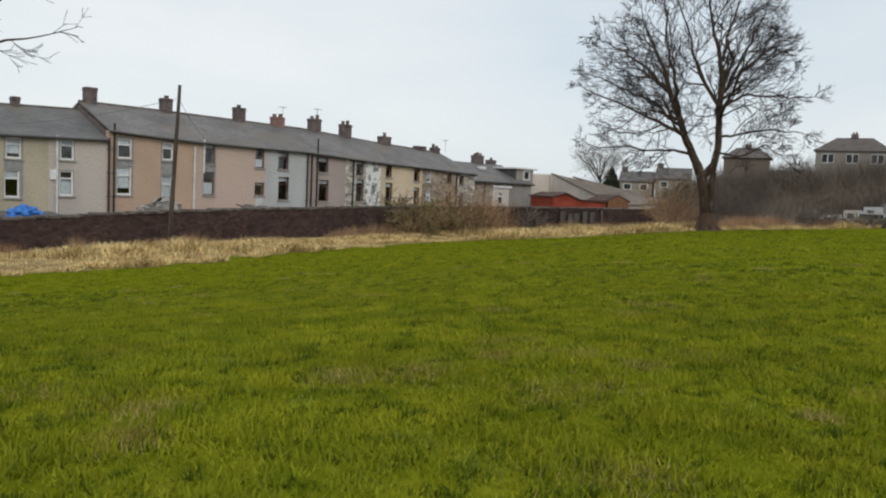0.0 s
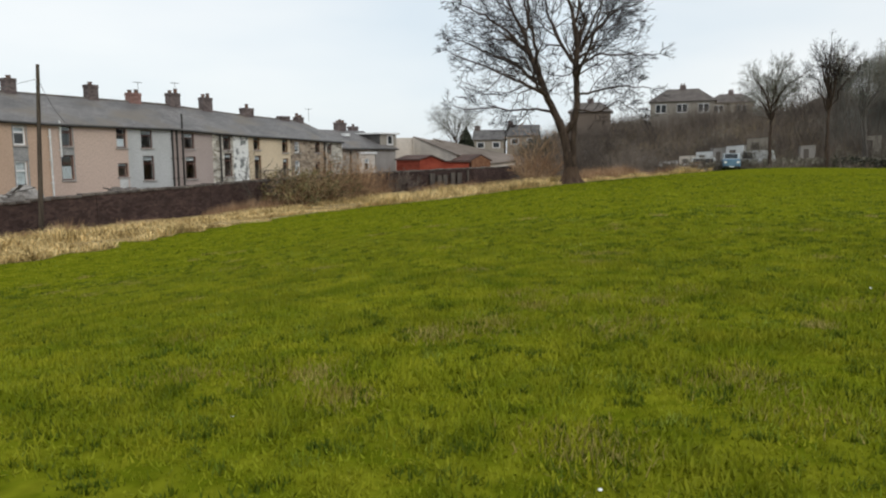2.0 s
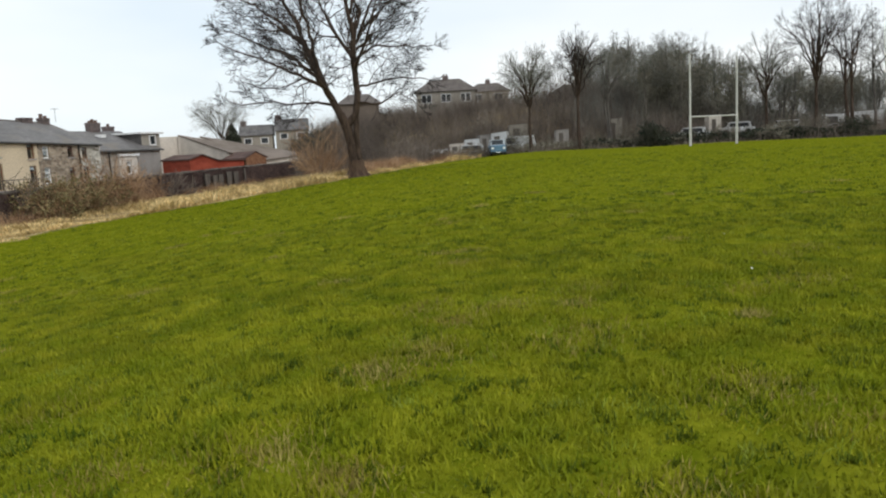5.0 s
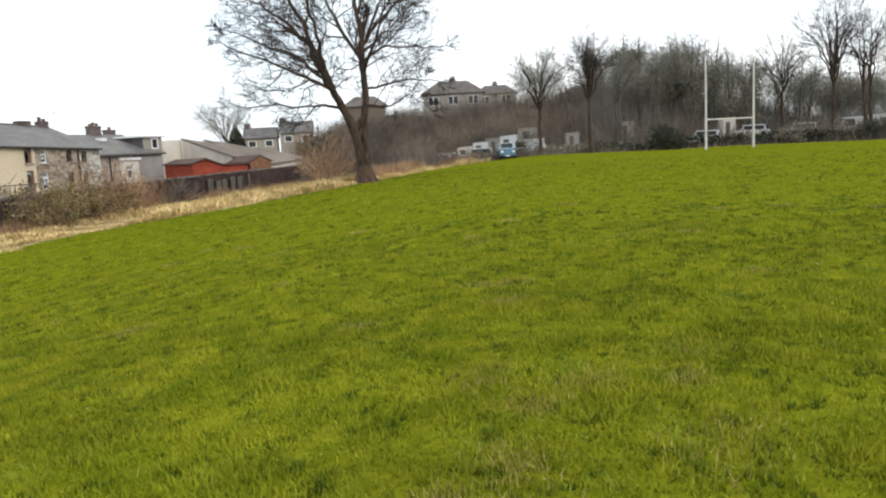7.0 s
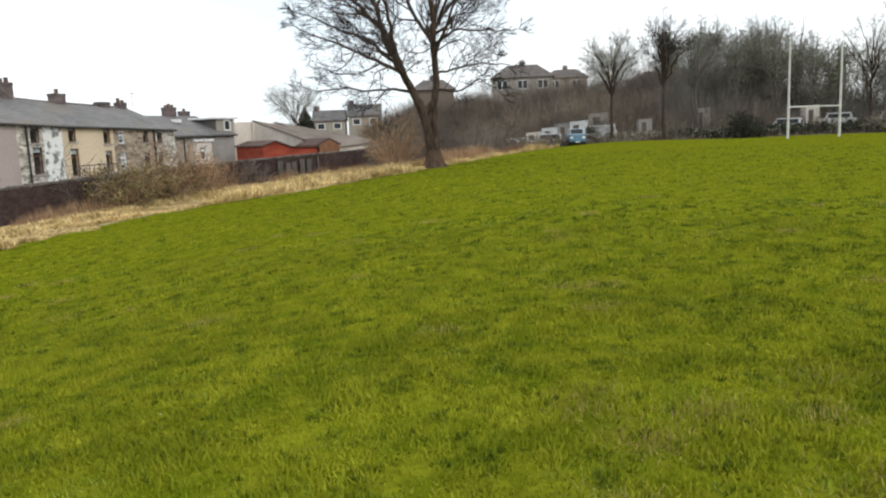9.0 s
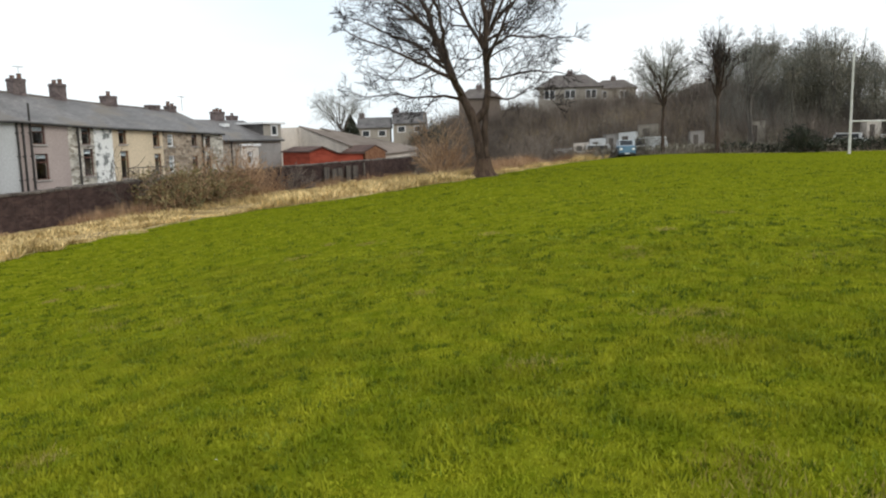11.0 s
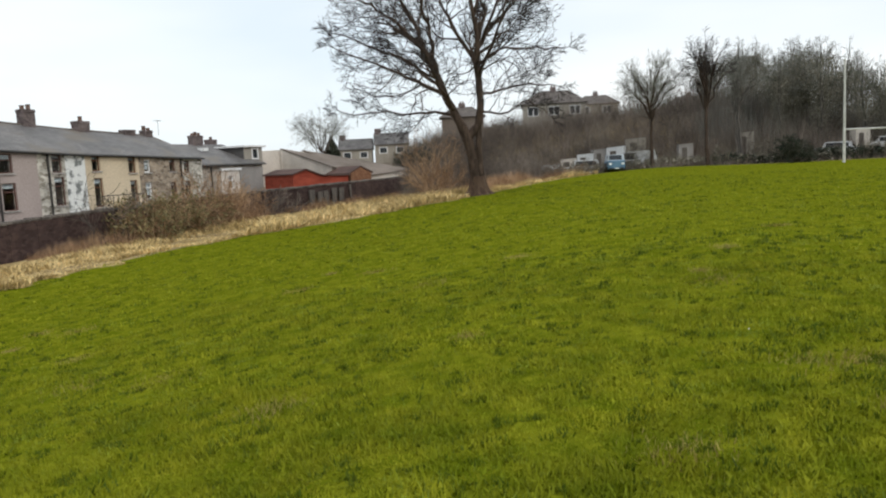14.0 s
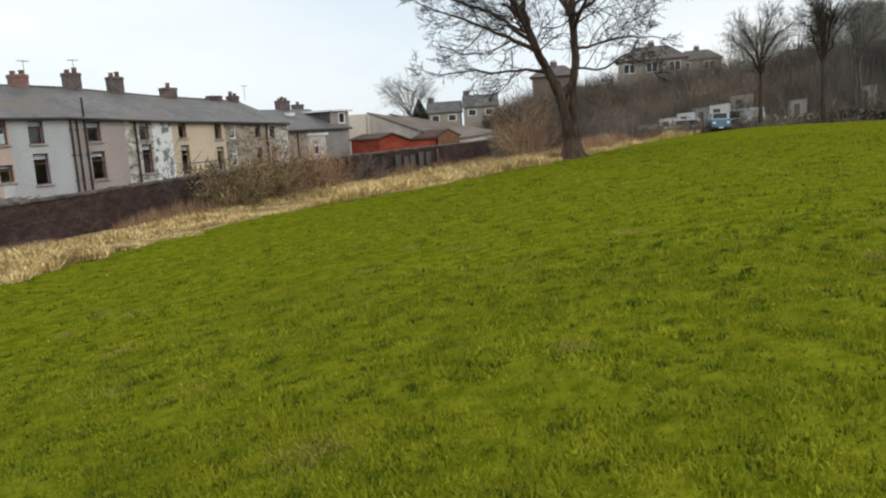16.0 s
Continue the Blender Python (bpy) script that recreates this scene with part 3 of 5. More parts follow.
def chimney(house, x0, x1, yc, zb, zt, mat, pots=2, depth=0.62, cap=True):
    x0, x1 = x0 + 0.12 * (x1 - x0), x1 - 0.18 * (x1 - x0)
    bm = bmesh.new()
    box(bm, x0, yc - depth / 2, zb - 0.9, x1, yc + depth / 2, zt - (0.24 if cap else 0.0), 0.015)
    st = part("chimney", bm, mat, house, "red brick chimney stack" if mat is M_BRICK_RED else "sooty brick chimney stack")
    if cap:
        bm = bmesh.new()
        box(bm, x0 - 0.035, yc - depth / 2 - 0.035, zt - 0.24, x1 + 0.035, yc + depth / 2 + 0.035, zt - 0.14, 0.015)
        part("corbel", bm, mat, st)
        bm = bmesh.new()
        box(bm, x0 - 0.02, yc - depth / 2 - 0.02, zt - 0.14, x1 + 0.02, yc + depth / 2 + 0.02, zt - 0.04, 0.015)
        part("cap", bm, mat, st)
    for i in range(pots):
        px = x0 + (x1 - x0) * (i + 0.5) / pots + random.uniform(-0.05, 0.05)
        h = random.choice((0.18, 0.24, 0.32))
        bm = bmesh.new()
        rod(bm, (px, yc, zt - 0.06), (px, yc, zt - 0.06 + h), 0.16, 0.13, 10)
        rod(bm, (px, yc, zt - 0.08 + h), (px, yc, zt - 0.02 + h), 0.165, 0.165, 10)
        part("chimney_pot", bm, M_POT, st, "dark clay chimney pot")


def eave(x):
    return lerp([5, 12.66, 19.25, 19.27, 22, 25, 33.8, 41, 45.2, 50.9, 53.6], [3.3, 3.42, 3.6, 4.15, 4.02, 3.92, 3.84, 3.48, 3.36, 3.14, 3.06], x)


def ridge(x):
    return lerp([5, 14.8, 19.25, 19.27, 24, 36.6, 43.7, 50.6, 53.6], [5.1, 5.3, 5.45, 5.98, 5.96, 5.77, 5.3, 5.0, 4.85], x)


YF, YR, YB, ZB = 47.72, 52.3, 56.9, -1.75


def terrace_house(x0, x1, wall_mat, label, wins, stacks=(), pipes=(), roof_mat=None, extra=None, surround=False):
    """One house of the row, seen from its back. wins: x0, x1, z0, z1, frame, curtain."""
    x0, x1 = T(x0), T(x1)
    wins = [(T(w[0]) - 0.045, T(w[1]) + 0.045, w[2] - 0.06, w[3] + 0.05, *w[4:]) for w in wins]
    stacks = [(T(q[0]), T(q[1]), *q[2:]) for q in stacks]
    pipes = [(T(q[0]), *q[1:]) for q in pipes]
    h = thing("terraced_house", ((x0 + x1) / 2, YF, ZB), label, "house", "terraced houses")
    holes = [(w[0], w[1], w[2], w[3]) for w in wins]
    bm = bmesh.new()
    holed_wall(bm, x0, x1, YF, YF + 0.35, ZB, eave(x0), eave(x1), holes)
    part("rear_wall", bm, wall_mat, h)
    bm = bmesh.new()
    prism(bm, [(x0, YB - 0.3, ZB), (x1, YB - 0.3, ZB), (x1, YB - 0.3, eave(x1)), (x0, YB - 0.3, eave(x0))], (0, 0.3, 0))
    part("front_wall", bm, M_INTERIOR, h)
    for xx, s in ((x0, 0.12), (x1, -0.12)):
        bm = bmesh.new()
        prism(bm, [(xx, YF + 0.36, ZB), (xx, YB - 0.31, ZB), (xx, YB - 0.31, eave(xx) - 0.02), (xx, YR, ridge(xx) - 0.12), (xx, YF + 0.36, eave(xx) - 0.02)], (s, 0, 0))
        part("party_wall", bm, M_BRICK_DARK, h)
    # floor and partition in the shade-dark room colour, seen through the panes
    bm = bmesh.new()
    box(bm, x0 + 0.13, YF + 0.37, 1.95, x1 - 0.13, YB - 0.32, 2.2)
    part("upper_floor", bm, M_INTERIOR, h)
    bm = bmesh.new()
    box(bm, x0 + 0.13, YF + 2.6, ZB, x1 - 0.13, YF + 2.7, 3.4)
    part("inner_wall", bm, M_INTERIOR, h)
    bm = bmesh.new()
    e0, e1, r0, r1 = eave(x0), eave(x1), ridge(x0), ridge(x1)
    t = 0.1
    k0, k1 = (r0 - e0) / (YR - YF), (r1 - e1) / (YR - YF)
    ov = 0.22
    prism(bm, [(x0, YF - ov, e0 - ov * k0), (x0, YR, r0), (x0, YB + ov, e0 - ov * k0), (x0, YB + ov, e0 - ov * k0 + t), (x0, YR, r0 + t), (x0, YF - ov, e0 - ov * k0 + t)], (x1 - x0, 0, 0))
    for v in bm.verts:
        if abs(v.co.x - x1) < 1e-4:
            v.co.z += (r1 - r0) if abs(v.co.y - YR) < 0.01 else (e1 - e0)
    part("roof", bm, roof_mat or M_ROOF, h, "weathered grey slate roof")
    bm = bmesh.new()
    n = max(2, int((x1 - x0) / 0.45))
    for i in range(n):
        a, b = x0 + (x1 - x0) * i / n, x0 + (x1 - x0) * (i + 1) / n - 0.015
        rod(bm, (a, YR, ridge(a) + t - 0.02), (b, YR, ridge(b) + t - 0.02), 0.1, k=6)
    part("ridge_tiles", bm, M_COPING, h)
    bm = bmesh.new()
    rod(bm, (x0, YF - ov - 0.05, e0 - ov * k0 + 0.0), (x1, YF - ov - 0.05, e1 - ov * k1 + 0.0), 0.06, k=8)
    part("gutter", bm, M_PIPE, h, "black gutter")
    for w in wins:
        # unset windows get a pale sheet: sky reflection on white frames, top band elsewhere
        window(h, *w[:4], YF, w[4], curtain=w[5] or (0.8 if w[4] is M_UPVC else 0.16))
    if surround:
        ux = [w[0] for w in wins] + [w[1] for w in wins]
        lo, hi = min(ux), max(ux)
        for w in wins[:1]:
            zlo, zhi = min(q[2] for q in wins[:2]), max(q[3] for q in wins[:2])
            bm = bmesh.new()
            holed_wall(bm, w[0] - 0.07, w[1] + 0.07, YF - 0.02, YF - 0.002, zlo - 0.12, zhi + 0.08, zhi + 0.08, [q[:4] for q in wins[:2]])
            part("window_surround", bm, M_SURROUND, h, "grey painted band round the windows")
    for px, zlo, zhi, m in pipes:
        bm = bmesh.new()
        rod(bm, (px, YF - 0.1, zlo), (px, YF - 0.1, zhi), 0.065, k=8)
        for z in np.arange(zlo + 0.4, min(zhi, eave(px)), 1.4):
            box(bm, px - 0.1, YF - 0.12, z, px + 0.1, YF, z + 0.06)
        part("downpipe", bm, m, h, "white plastic downpipe" if m is M_PIPE_W else "black iron soil pipe")
    for s in stacks:
        chimney(h, *s)
    return h


def T(x):
    """Stations along the row: the houses past the white one are narrower."""
    return x - 0.085 * max(0.0, x - 38)


U, BR, DK = M_UPVC, M_BROWNFRAME, M_DARKFRAME
terrace_house(8.2, 12.4, M_BEIGE_GREY, "terraced house with grey-beige rendered back wall", [(9.2, 9.9, 2.2, 3.2, U, 0), (9.2, 9.9, 0.1, 1.5, U, 0)], roof_mat=M_ROOF_PALE)
terrace_house(12.4, 15.93, M_CREAM_DIRTY, "terraced house with stained cream rendered back wall", [(13.76, 14.5, 2.22, 3.27, U, 0), (13.7, 14.42, 0.08, 1.54, U, 0.35)], [(16.9 - 0.97 - 0.6, 15.9, YR, 5.35, 5.95, M_BRICK_DARK, 0)], roof_mat=M_ROOF_PALE, surround=True)
terrace_house(15.93, 19.25, M_BEIGE_GREY, "terraced house with pale grey-beige back wall", [(16.6, 17.3, 2.31, 3.42, U, 0.3), (16.57, 17.27, 0.25, 1.61, U, -0.62)], [], [(16.36, -1.5, 3.6, M_PIPE_W)], roof_mat=M_ROOF_PALE)
terrace_house(19.27, 21.9, M_ORANGE, "terraced house with faded orange back wall", [(19.87, 20.69, 2.6, 3.72, U, 0.25), (19.83, 20.68, 0.4, 2.05, U, 0)], [(19.5, 20.5, YR, 5.7, 7.05, M_BRICK_DARK, 0)], [(19.3, -1.6, 3.7, M_PIPE), (19.6, -1.6, 4.6, M_PIPE)], surround=True)
terrace_house(21.9, 24.89, M_ORANGE, "terraced house with orange-buff rendered back wall", [(22.68, 23.34, 2.66, 3.66, U, 0.3), (22.68, 23.31, -0.08, 1.64, U, 0)], [(24.6, 25.6, YR, 5.85, 6.95, M_BRICK_DARK, 1)], [(24.8, -1.5, 3.6, M_PIPE_W)], surround=True)
terrace_house(24.89, 29.35, M_PINK, "terraced house with pinkish beige back wall", [(25.58, 26.25, 2.62, 3.76, DK, 0), (25.53, 26.25, 0.54, 1.95, DK, -0.55)], [], [(25.46, 1.9, 4.1, M_PIPE_W)], surround=True)
terrace_house(29.35, 30.2, M_PINK, "narrow rear bay of pinkish rendered house", [(29.42, 30.05, 2.55, 3.7, DK, -0.45), (29.42, 30.1, 0.63, 1.41, DK, 0)], [(30.25, 31.35, YR, 5.8, 6.95, M_BRICK_DARK, 1)])
h_e = terrace_house(30.2, 33.79, M_BLUEGREY, "terraced house with pale blue-grey back wall", [(31.29, 32.1, 2.53, 3.62, DK, 0.2), (31.35, 32.17, 0.36, 1.89, DK, 0)], [(33.5, 34.85, YR, 5.7, 6.6, M_BRICK_RED, 2)], [(33.72, -1.5, 3.75, M_PIPE)])
bm = bmesh.new()
box(bm, 29.44, YF - 0.03, -1.55, 30.1, YF - 0.002, 0.45, 0.01)
d = part("door", bm, M_DOOR, h_e, "white painted back door")
bm = bmesh.new()
rod(bm, (30.0, YF - 0.08, -0.6), (30.0, YF - 0.02, -0.6), 0.025)
part("handle", bm, M_PIPE, d)
terrace_house(33.79, 37.34, M_MAUVE, "terraced house with mauve rendered back wall", [(34.83, 35.65, 2.5, 3.5, DK, 0.25), (34.89, 35.74, 0.34, 1.82, DK, 0)], [(37.0, 38.4, YR, 5.7, 6.8, M_BRICK_DARK, 2)], [(34.6, -1.5, 4.9, M_PIPE), (34.1, -1.5, 3.7, M_PIPE)])
terrace_house(37.34, 39.5, M_STONE_PALE, "terraced house of limewashed rubble stone", [(38.47, 39.2, 2.43, 3.42, DK, 0), (38.54, 39.3, 0.41, 2.05, DK, 0)], [(40.4, 41.85, YR, 5.5, 6.65, M_BRICK_DARK, 2)], [(38.05, -1.5, 3.5, M_PIPE)])
terrace_house(39.5, 41.2, M_PATCHY, "terraced house with patchy peeling white paint", [], [], roof_mat=M_ROOF)
terrace_house(41.2, 45.22, M_CREAM, "terraced house with cream rendered back wall", [(41.84, 42.5, 2.44, 3.3, BR, 0), (41.9, 42.61, 0.1, 1.86, BR, 0)], [(45.1, 46.8, YR, 5.35, 6.02, M_BRICK_DARK, 1)])
terrace_house(45.22, 46.3, M_CREAM, "narrow cream bay with brown joinery", [(45.3, 45.95, 2.23, 3.2, BR, 0), (45.35, 45.98, 0.2, 1.6, BR, 0)])
terrace_house(46.3, 48.4, M_STONE, "terraced house of brown rubble stone", [(46.9, 47.5, 2.2, 3.0, U, 0), (46.9, 47.5, 0.3, 1.4, U, 0)])
terrace_house(48.4, 51.0, M_STONE, "terraced house of weathered rubble stone", [(49.7, 50.25, 2.2, 2.95, DK, 0), (49.7, 50.25, 0.3, 1.3, DK, 0)], [(49.9, 51.6, YR, 5.05, 5.5, M_BRICK_DARK, 0)], [(50.9, -1.5, 3.1, M_PIPE)])
terrace_house(51.0, 53.6, M_STONE_PALE, "end terraced house of limewashed stone", [(51.4, 51.95, 2.05, 2.85, DK, 0), (51.4, 51.95, 0.3, 1.3, DK, 0)], [(52.3, 53.5, YR, 4.9, 5.5, M_BRICK_DARK, 2)])

# white meter box and dish
bm = bmesh.new()
box(bm, 16.0, YF - 0.16, 1.1, 16.3, YF - 0.002, 1.65, 0.03)
tagged(part("meter_box", bm, M_UPVC), "white meter box fixed on the house wall", "meter box")

# lower houses further along the street
row = thing("cottage", (60, 51, -1.5), "low tan stone cottage with a box dormer", "house")
bm = bmesh.new()
holed_wall(bm, 53.2, 65, 51, 51.35, -1.6, 2.75, 2.45, [(59.6, 60.4, 0.35, 1.55)])
part("rear_wall", bm, M_STONE_TAN, row, "tan rubble stone wall")
bm = bmesh.new()
holed_wall(bm, 58.7, 61.3, 50.9, 50.995, -1.5, 2.02, 2.02, [(59.6, 60.4, 0.35, 1.55)])
bay = part("white_panel", bm, M_WHITEWALL, row, "white painted wall panel round the window")
bm = bmesh.new()
box(bm, 58.55, 50.72, 2.02, 61.45, 50.99, 2.24, 0.015)
part("lintel", bm, M_UPVC, bay, "white boarded lintel")
bm = bmesh.new()
box(bm, 61.42, 50.92, -1.5, 64.95, 50.994, 2.3, 0.01)
part("grey_panel", bm, M_GREYWALL, row, "grey rendered wall panel")
window(row, 59.6, 60.4, 0.35, 1.55, 50.9, U, curtain=0.3)
for px in (55.6, 57.4):
    bm = bmesh.new()
    rod(bm, (px, 50.9, -1.5), (px, 50.9, 2.4), 0.06, k=8)
    part("downpipe", bm, M_PIPE, row, "black iron downpipe")
for xx in (53.2, 64.88):
    bm = bmesh.new()
    prism(bm, [(xx, 51.36, -1.6), (xx, 60, -1.6), (xx, 60, 2.4), (xx, 55.5, 4.2), (xx, 51.36, 2.4)], (0.12, 0, 0))
    part("gable_wall", bm, M_GREYWALL, row)
bm = bmesh.new()
prism(bm, [(53.0, 50.75, 2.5), (53.0, 55.5, 4.45), (53.0, 60.2, 2.5), (53.0, 60.2, 2.62), (53.0, 55.5, 4.57), (53.0, 50.75, 2.62)], (12.2, 0, 0))
part("roof", bm, M_ROOF, row, "weathered grey slate roof")
bm = bmesh.new()
rod(bm, (53.0, 50.68, 2.5), (65.2, 50.68, 2.5), 0.06, k=8)
part("gutter", bm, M_PIPE, row, "black gutter")
bm = bmesh.new()
box(bm, 60.0, 53.62, 3.86, 60.7, 54.3, 4.16, 0.01)
part("rooflight", bm, M_UPVC, row, "pale rooflight")
chimney(row, 60.4, 62.4, 55.5, 4.3, 5.4, M_BRICK_DARK, 3)
chimney(row, 63.6, 65.2, 56.2, 4.3, 5.1, M_BRICK_DARK, 1)
bm = bmesh.new()
box(bm, 63.3, 51.75, 2.7, 66.1, 55.4, 4.1)
dm = part("dormer", bm, M_FELT, row, "dark slate-hung box dormer")
bm = bmesh.new()
box(bm, 62.9, 51.4, 4.1, 66.5, 55.8, 4.28, 0.02)
part("dormer_roof", bm, M_UPVC, dm, "flat roof with white fascia")
bm = bmesh.new()
holed_wall(bm, 63.3, 66.1, 51.66, 51.748, 2.75, 4.08, 4.08, [(64.5, 65.35, 3.05, 3.95)])
part("dormer_front", bm, M_FARWALL, dm, "pale grey boarded front")
bm = bmesh.new()
for q in ((64.4, 2.97, 64.54, 4.02), (65.31, 2.97, 65.45, 4.02), (64.54, 2.97, 65.31, 3.1), (64.54, 3.9, 65.31, 4.02)):
    box(bm, q[0], 51.6, q[1], q[2], 51.655, q[3], 0.008)
part("dormer_frame", bm, M_UPVC, dm, "white window frame")
bm = bmesh.new()
box(bm, 64.54, 51.735, 3.1, 65.31, 51.745, 3.9)
part("dormer_pane", bm, M_DARKGLASS, dm)

# red timber hall
hall = thing("red_shed", (62, 45, -1.3), "long red-painted timber shed behind the wall", "shed")
a, b, back = Vector((60.4, 44.75, 0)), Vector((65.6, 42.2, 0)), Vector((2.2, 4.4, 0))
bm = bmesh.new()
pts = [(0.0, -1.4), (1.0, -1.4), (1.0, 1.05), (0.5, 1.15), (0.22, 1.75), (0.0, 1.35)]
prism(bm, [(a.lerp(b, s).x, a.lerp(b, s).y, z) for s, z in pts], back)
part("wall", bm, M_RED, hall)
bm = bmesh.new()
for p, q, zp, zq in ((-0.03, 0.22, 1.34, 1.76), (0.22, 0.5, 1.76, 1.16), (0.5, 1.03, 1.16, 1.06)):
    pp, qq = a.lerp(b, p) - back * 0.04, a.lerp(b, q) - back * 0.04
    prism(bm, [(pp.x, pp.y, zp + 0.01), (qq.x, qq.y, zq + 0.01), (qq.x, qq.y, zq + 0.12), (pp.x, pp.y, zp + 0.12)], back * 1.06)
part("roof", bm, M_REDROOF, hall, "brown felt roof")
lean = thing("brown_shed", (67, 41.7, -1.3), "small brown timber shed beside the red one", "shed")
bm = bmesh.new()
prism(bm, [(65.7, 42.0, -1.4), (67.9, 41.0, -1.4), (67.9, 41.0, 1.2), (66.8, 41.5, 1.75), (65.7, 42.0, 1.2)], (1.6, 3.2, 0))
part("wall", bm, M_BROWNFRAME, lean)
bm = bmesh.new()
prism(bm, [(65.5, 42.05, 1.15), (66.8, 41.45, 1.77), (68.1, 40.9, 1.15), (68.1, 40.9, 1.27), (66.8, 41.45, 1.89), (65.5, 42.05, 1.27)], (1.7, 3.4, 0))
part("roof", bm, M_REDROOF, lean)

# pale outbuildings with sheet roofs
for off, lab in (((0, 0, 0), "off-white outbuilding with sloping brown sheet roof"), ((6.5, 1.5, -0.1), "further off-white outbuilding with brown sheet roof")):
    o = Vector(off)
    ob = thing("outbuilding", o + Vector((70, 46, -1.5)), lab, "outbuilding", "outbuildings")
    P0, P1, P2, P3, P4 = (Vector(q) + o for q in ((67.6, 53.9, 3.85), (70.2, 52.3, 3.9), (77.0, 42.0, 1.1), (71.0, 43.5, 0.8), (67.7, 45.1, 1.9)))
    for p, q in ((P0, P1), (P1, P4), (P4, P3), (P3, P2), (P2, P1)):
        bm = bmesh.new()
        n = Vector((q.y - p.y, p.x - q.x, 0)).normalized() * -0.25
        prism(bm, [(p.x, p.y, -1.8), (q.x, q.y, -1.8), (q.x, q.y, q.z - 0.05), (p.x, p.y, p.z - 0.05)], n)
        part("wall", bm, M_WHITEWALL, ob)
    bm = bmesh.new()
    prism(bm, [P1, P2 + Vector((0.3, -0.2, 0)), P3 + Vector((-0.1, -0.3, 0)), P4 + Vector((-0.3, -0.1, 0))], (0, 0, 0.12))
    bmesh.ops.triangulate(bm, faces=bm.faces)
    part("roof", bm, M_ASBESTOS, ob, "brown-grey sheet roof")


# ---------------------------------------------------------------- yards behind the wall
def lean_to(x0, x1, y0, y1, z0, z1, label):
    o = thing("lean_to", ((x0 + x1) / 2, y0, -1.8), label, "outhouse", "yard outhouses")
    bm = bmesh.new()
    prism(bm, [(x0, y0, -2.0), (x0, y1, -2.0), (x0, y1, z1), (x0, y0, z0)], (x1 - x0, 0, 0))
    part("wall", bm, M_GREYWALL, o)
    bm = bmesh.new()
    prism(bm, [(x0 - 0.1, y0 - 0.15, z0 + 0.01), (x0 - 0.1, y1, z1 + 0.01), (x0 - 0.1, y1, z1 + 0.1), (x0 - 0.1, y0 - 0.15, z0 + 0.1)], (x1 - x0 + 0.2, 0, 0))
    part("roof", bm, M_FELT, o, "grey felt roof")


for q in ((9, 15.6, 41.5, 46.5, -0.75, -0.35), (15.9, 19.4, 41.2, 45.5, -0.8, -0.55), (20.0, 23.0, 43.6, 46.5, -0.75, -0.6), (23.3, 26.5, 42, 46, -0.75, -0.5), (27.0, 30.2, 42.4, 46, -0.7, -0.4), (30.6, 34.8, 42.4, 46.5, -0.65, -0.35), (35.2, 39.6, 42.4, 47, -0.45, -0.15), (40, 44, 42.5, 47, -0.3, 0.0)):
    lean_to(*q[:4], q[4] - 0.4, q[5] - 0.4, "low yard outhouse with grey felt roof")
tarp = thing("tarpaulin", (12.7, 41.6, -0.6), "crumpled blue tarpaulin over a heap on the yard roof", "tarpaulin")
bm = bmesh.new()
bmesh.ops.create_icosphere(bm, subdivisions=3, radius=1)
for v in bm.verts:
    n3 = noise.noise(v.co * 2.3) * 0.35
    v.co = Vector((12.9 + v.co.x * (0.75 + n3), 41.9 + v.co.y * (0.5 + n3), max(-0.72, -0.58 + v.co.z * (0.36 + n3))))
part("sheet", bm, M_TARP, tarp)


def heap(at, w, d, tall, mat, label, seed):
    """A heap of rubble and boards."""
    o = thing("rubble_heap", at, label, "rubble", "heaps in the yards")
    rr = random.Random(seed)
    bm = bmesh.new()
    bmesh.ops.create_icosphere(bm, subdivisions=3, radius=1)
    for v in bm.verts:
        k = 1 + 0.5 * noise.noise(v.co * 1.8 + Vector((seed, 0, 0)))
        v.co = Vector((at[0] + v.co.x * w / 2 * k, at[1] + v.co.y * d / 2 * k, at[2] + max(-0.15, v.co.z * tall * k)))
    part("rubble", bm, mat, o)
    for i in range(7):
        bm = bmesh.new()
        M = Matrix.Translation((at[0] + rr.uniform(-0.4, 0.4) * w, at[1] + rr.uniform(-0.4, 0.1) * d, at[2] + rr.uniform(0.3, 0.9) * tall)) @ Euler((rr.uniform(-0.4, 0.4), rr.uniform(-0.5, 0.5), rr.uniform(0, 3))).to_matrix().to_4x4()
        box(bm, -rr.uniform(0.4, 0.9), -0.1, -0.02, rr.uniform(0.4, 0.9), 0.1, 0.02, m=M)
        part("board", bm, M_TIMBER, o)


heap((21.3, 45.0, -0.65), 2.6, 2.0, 0.85, M_SILL, "pale heap of rubble and boards behind the wall", 3)
heap((27.2, 44.0, -0.6), 2.4, 1.8, 0.6, M_COPING, "brown heap of earth and boards in the yard", 5)
rail = thing("railing", (42.8, 46.6, 0.0), "thin black iron railing by the cream house", "railing")
bm = bmesh.new()
rod(bm, (41.0, 46.6, 0.75), (44.6, 46.6, 0.75), 0.03)
part("top_rail", bm, M_PIPE, rail)
for x in np.arange(41.0, 44.7, 0.45):
    bm = bmesh.new()
    rod(bm, (x, 46.6, -0.2), (x, 46.6, 0.75), 0.022, k=6)
    part("baluster", bm, M_PIPE, rail)
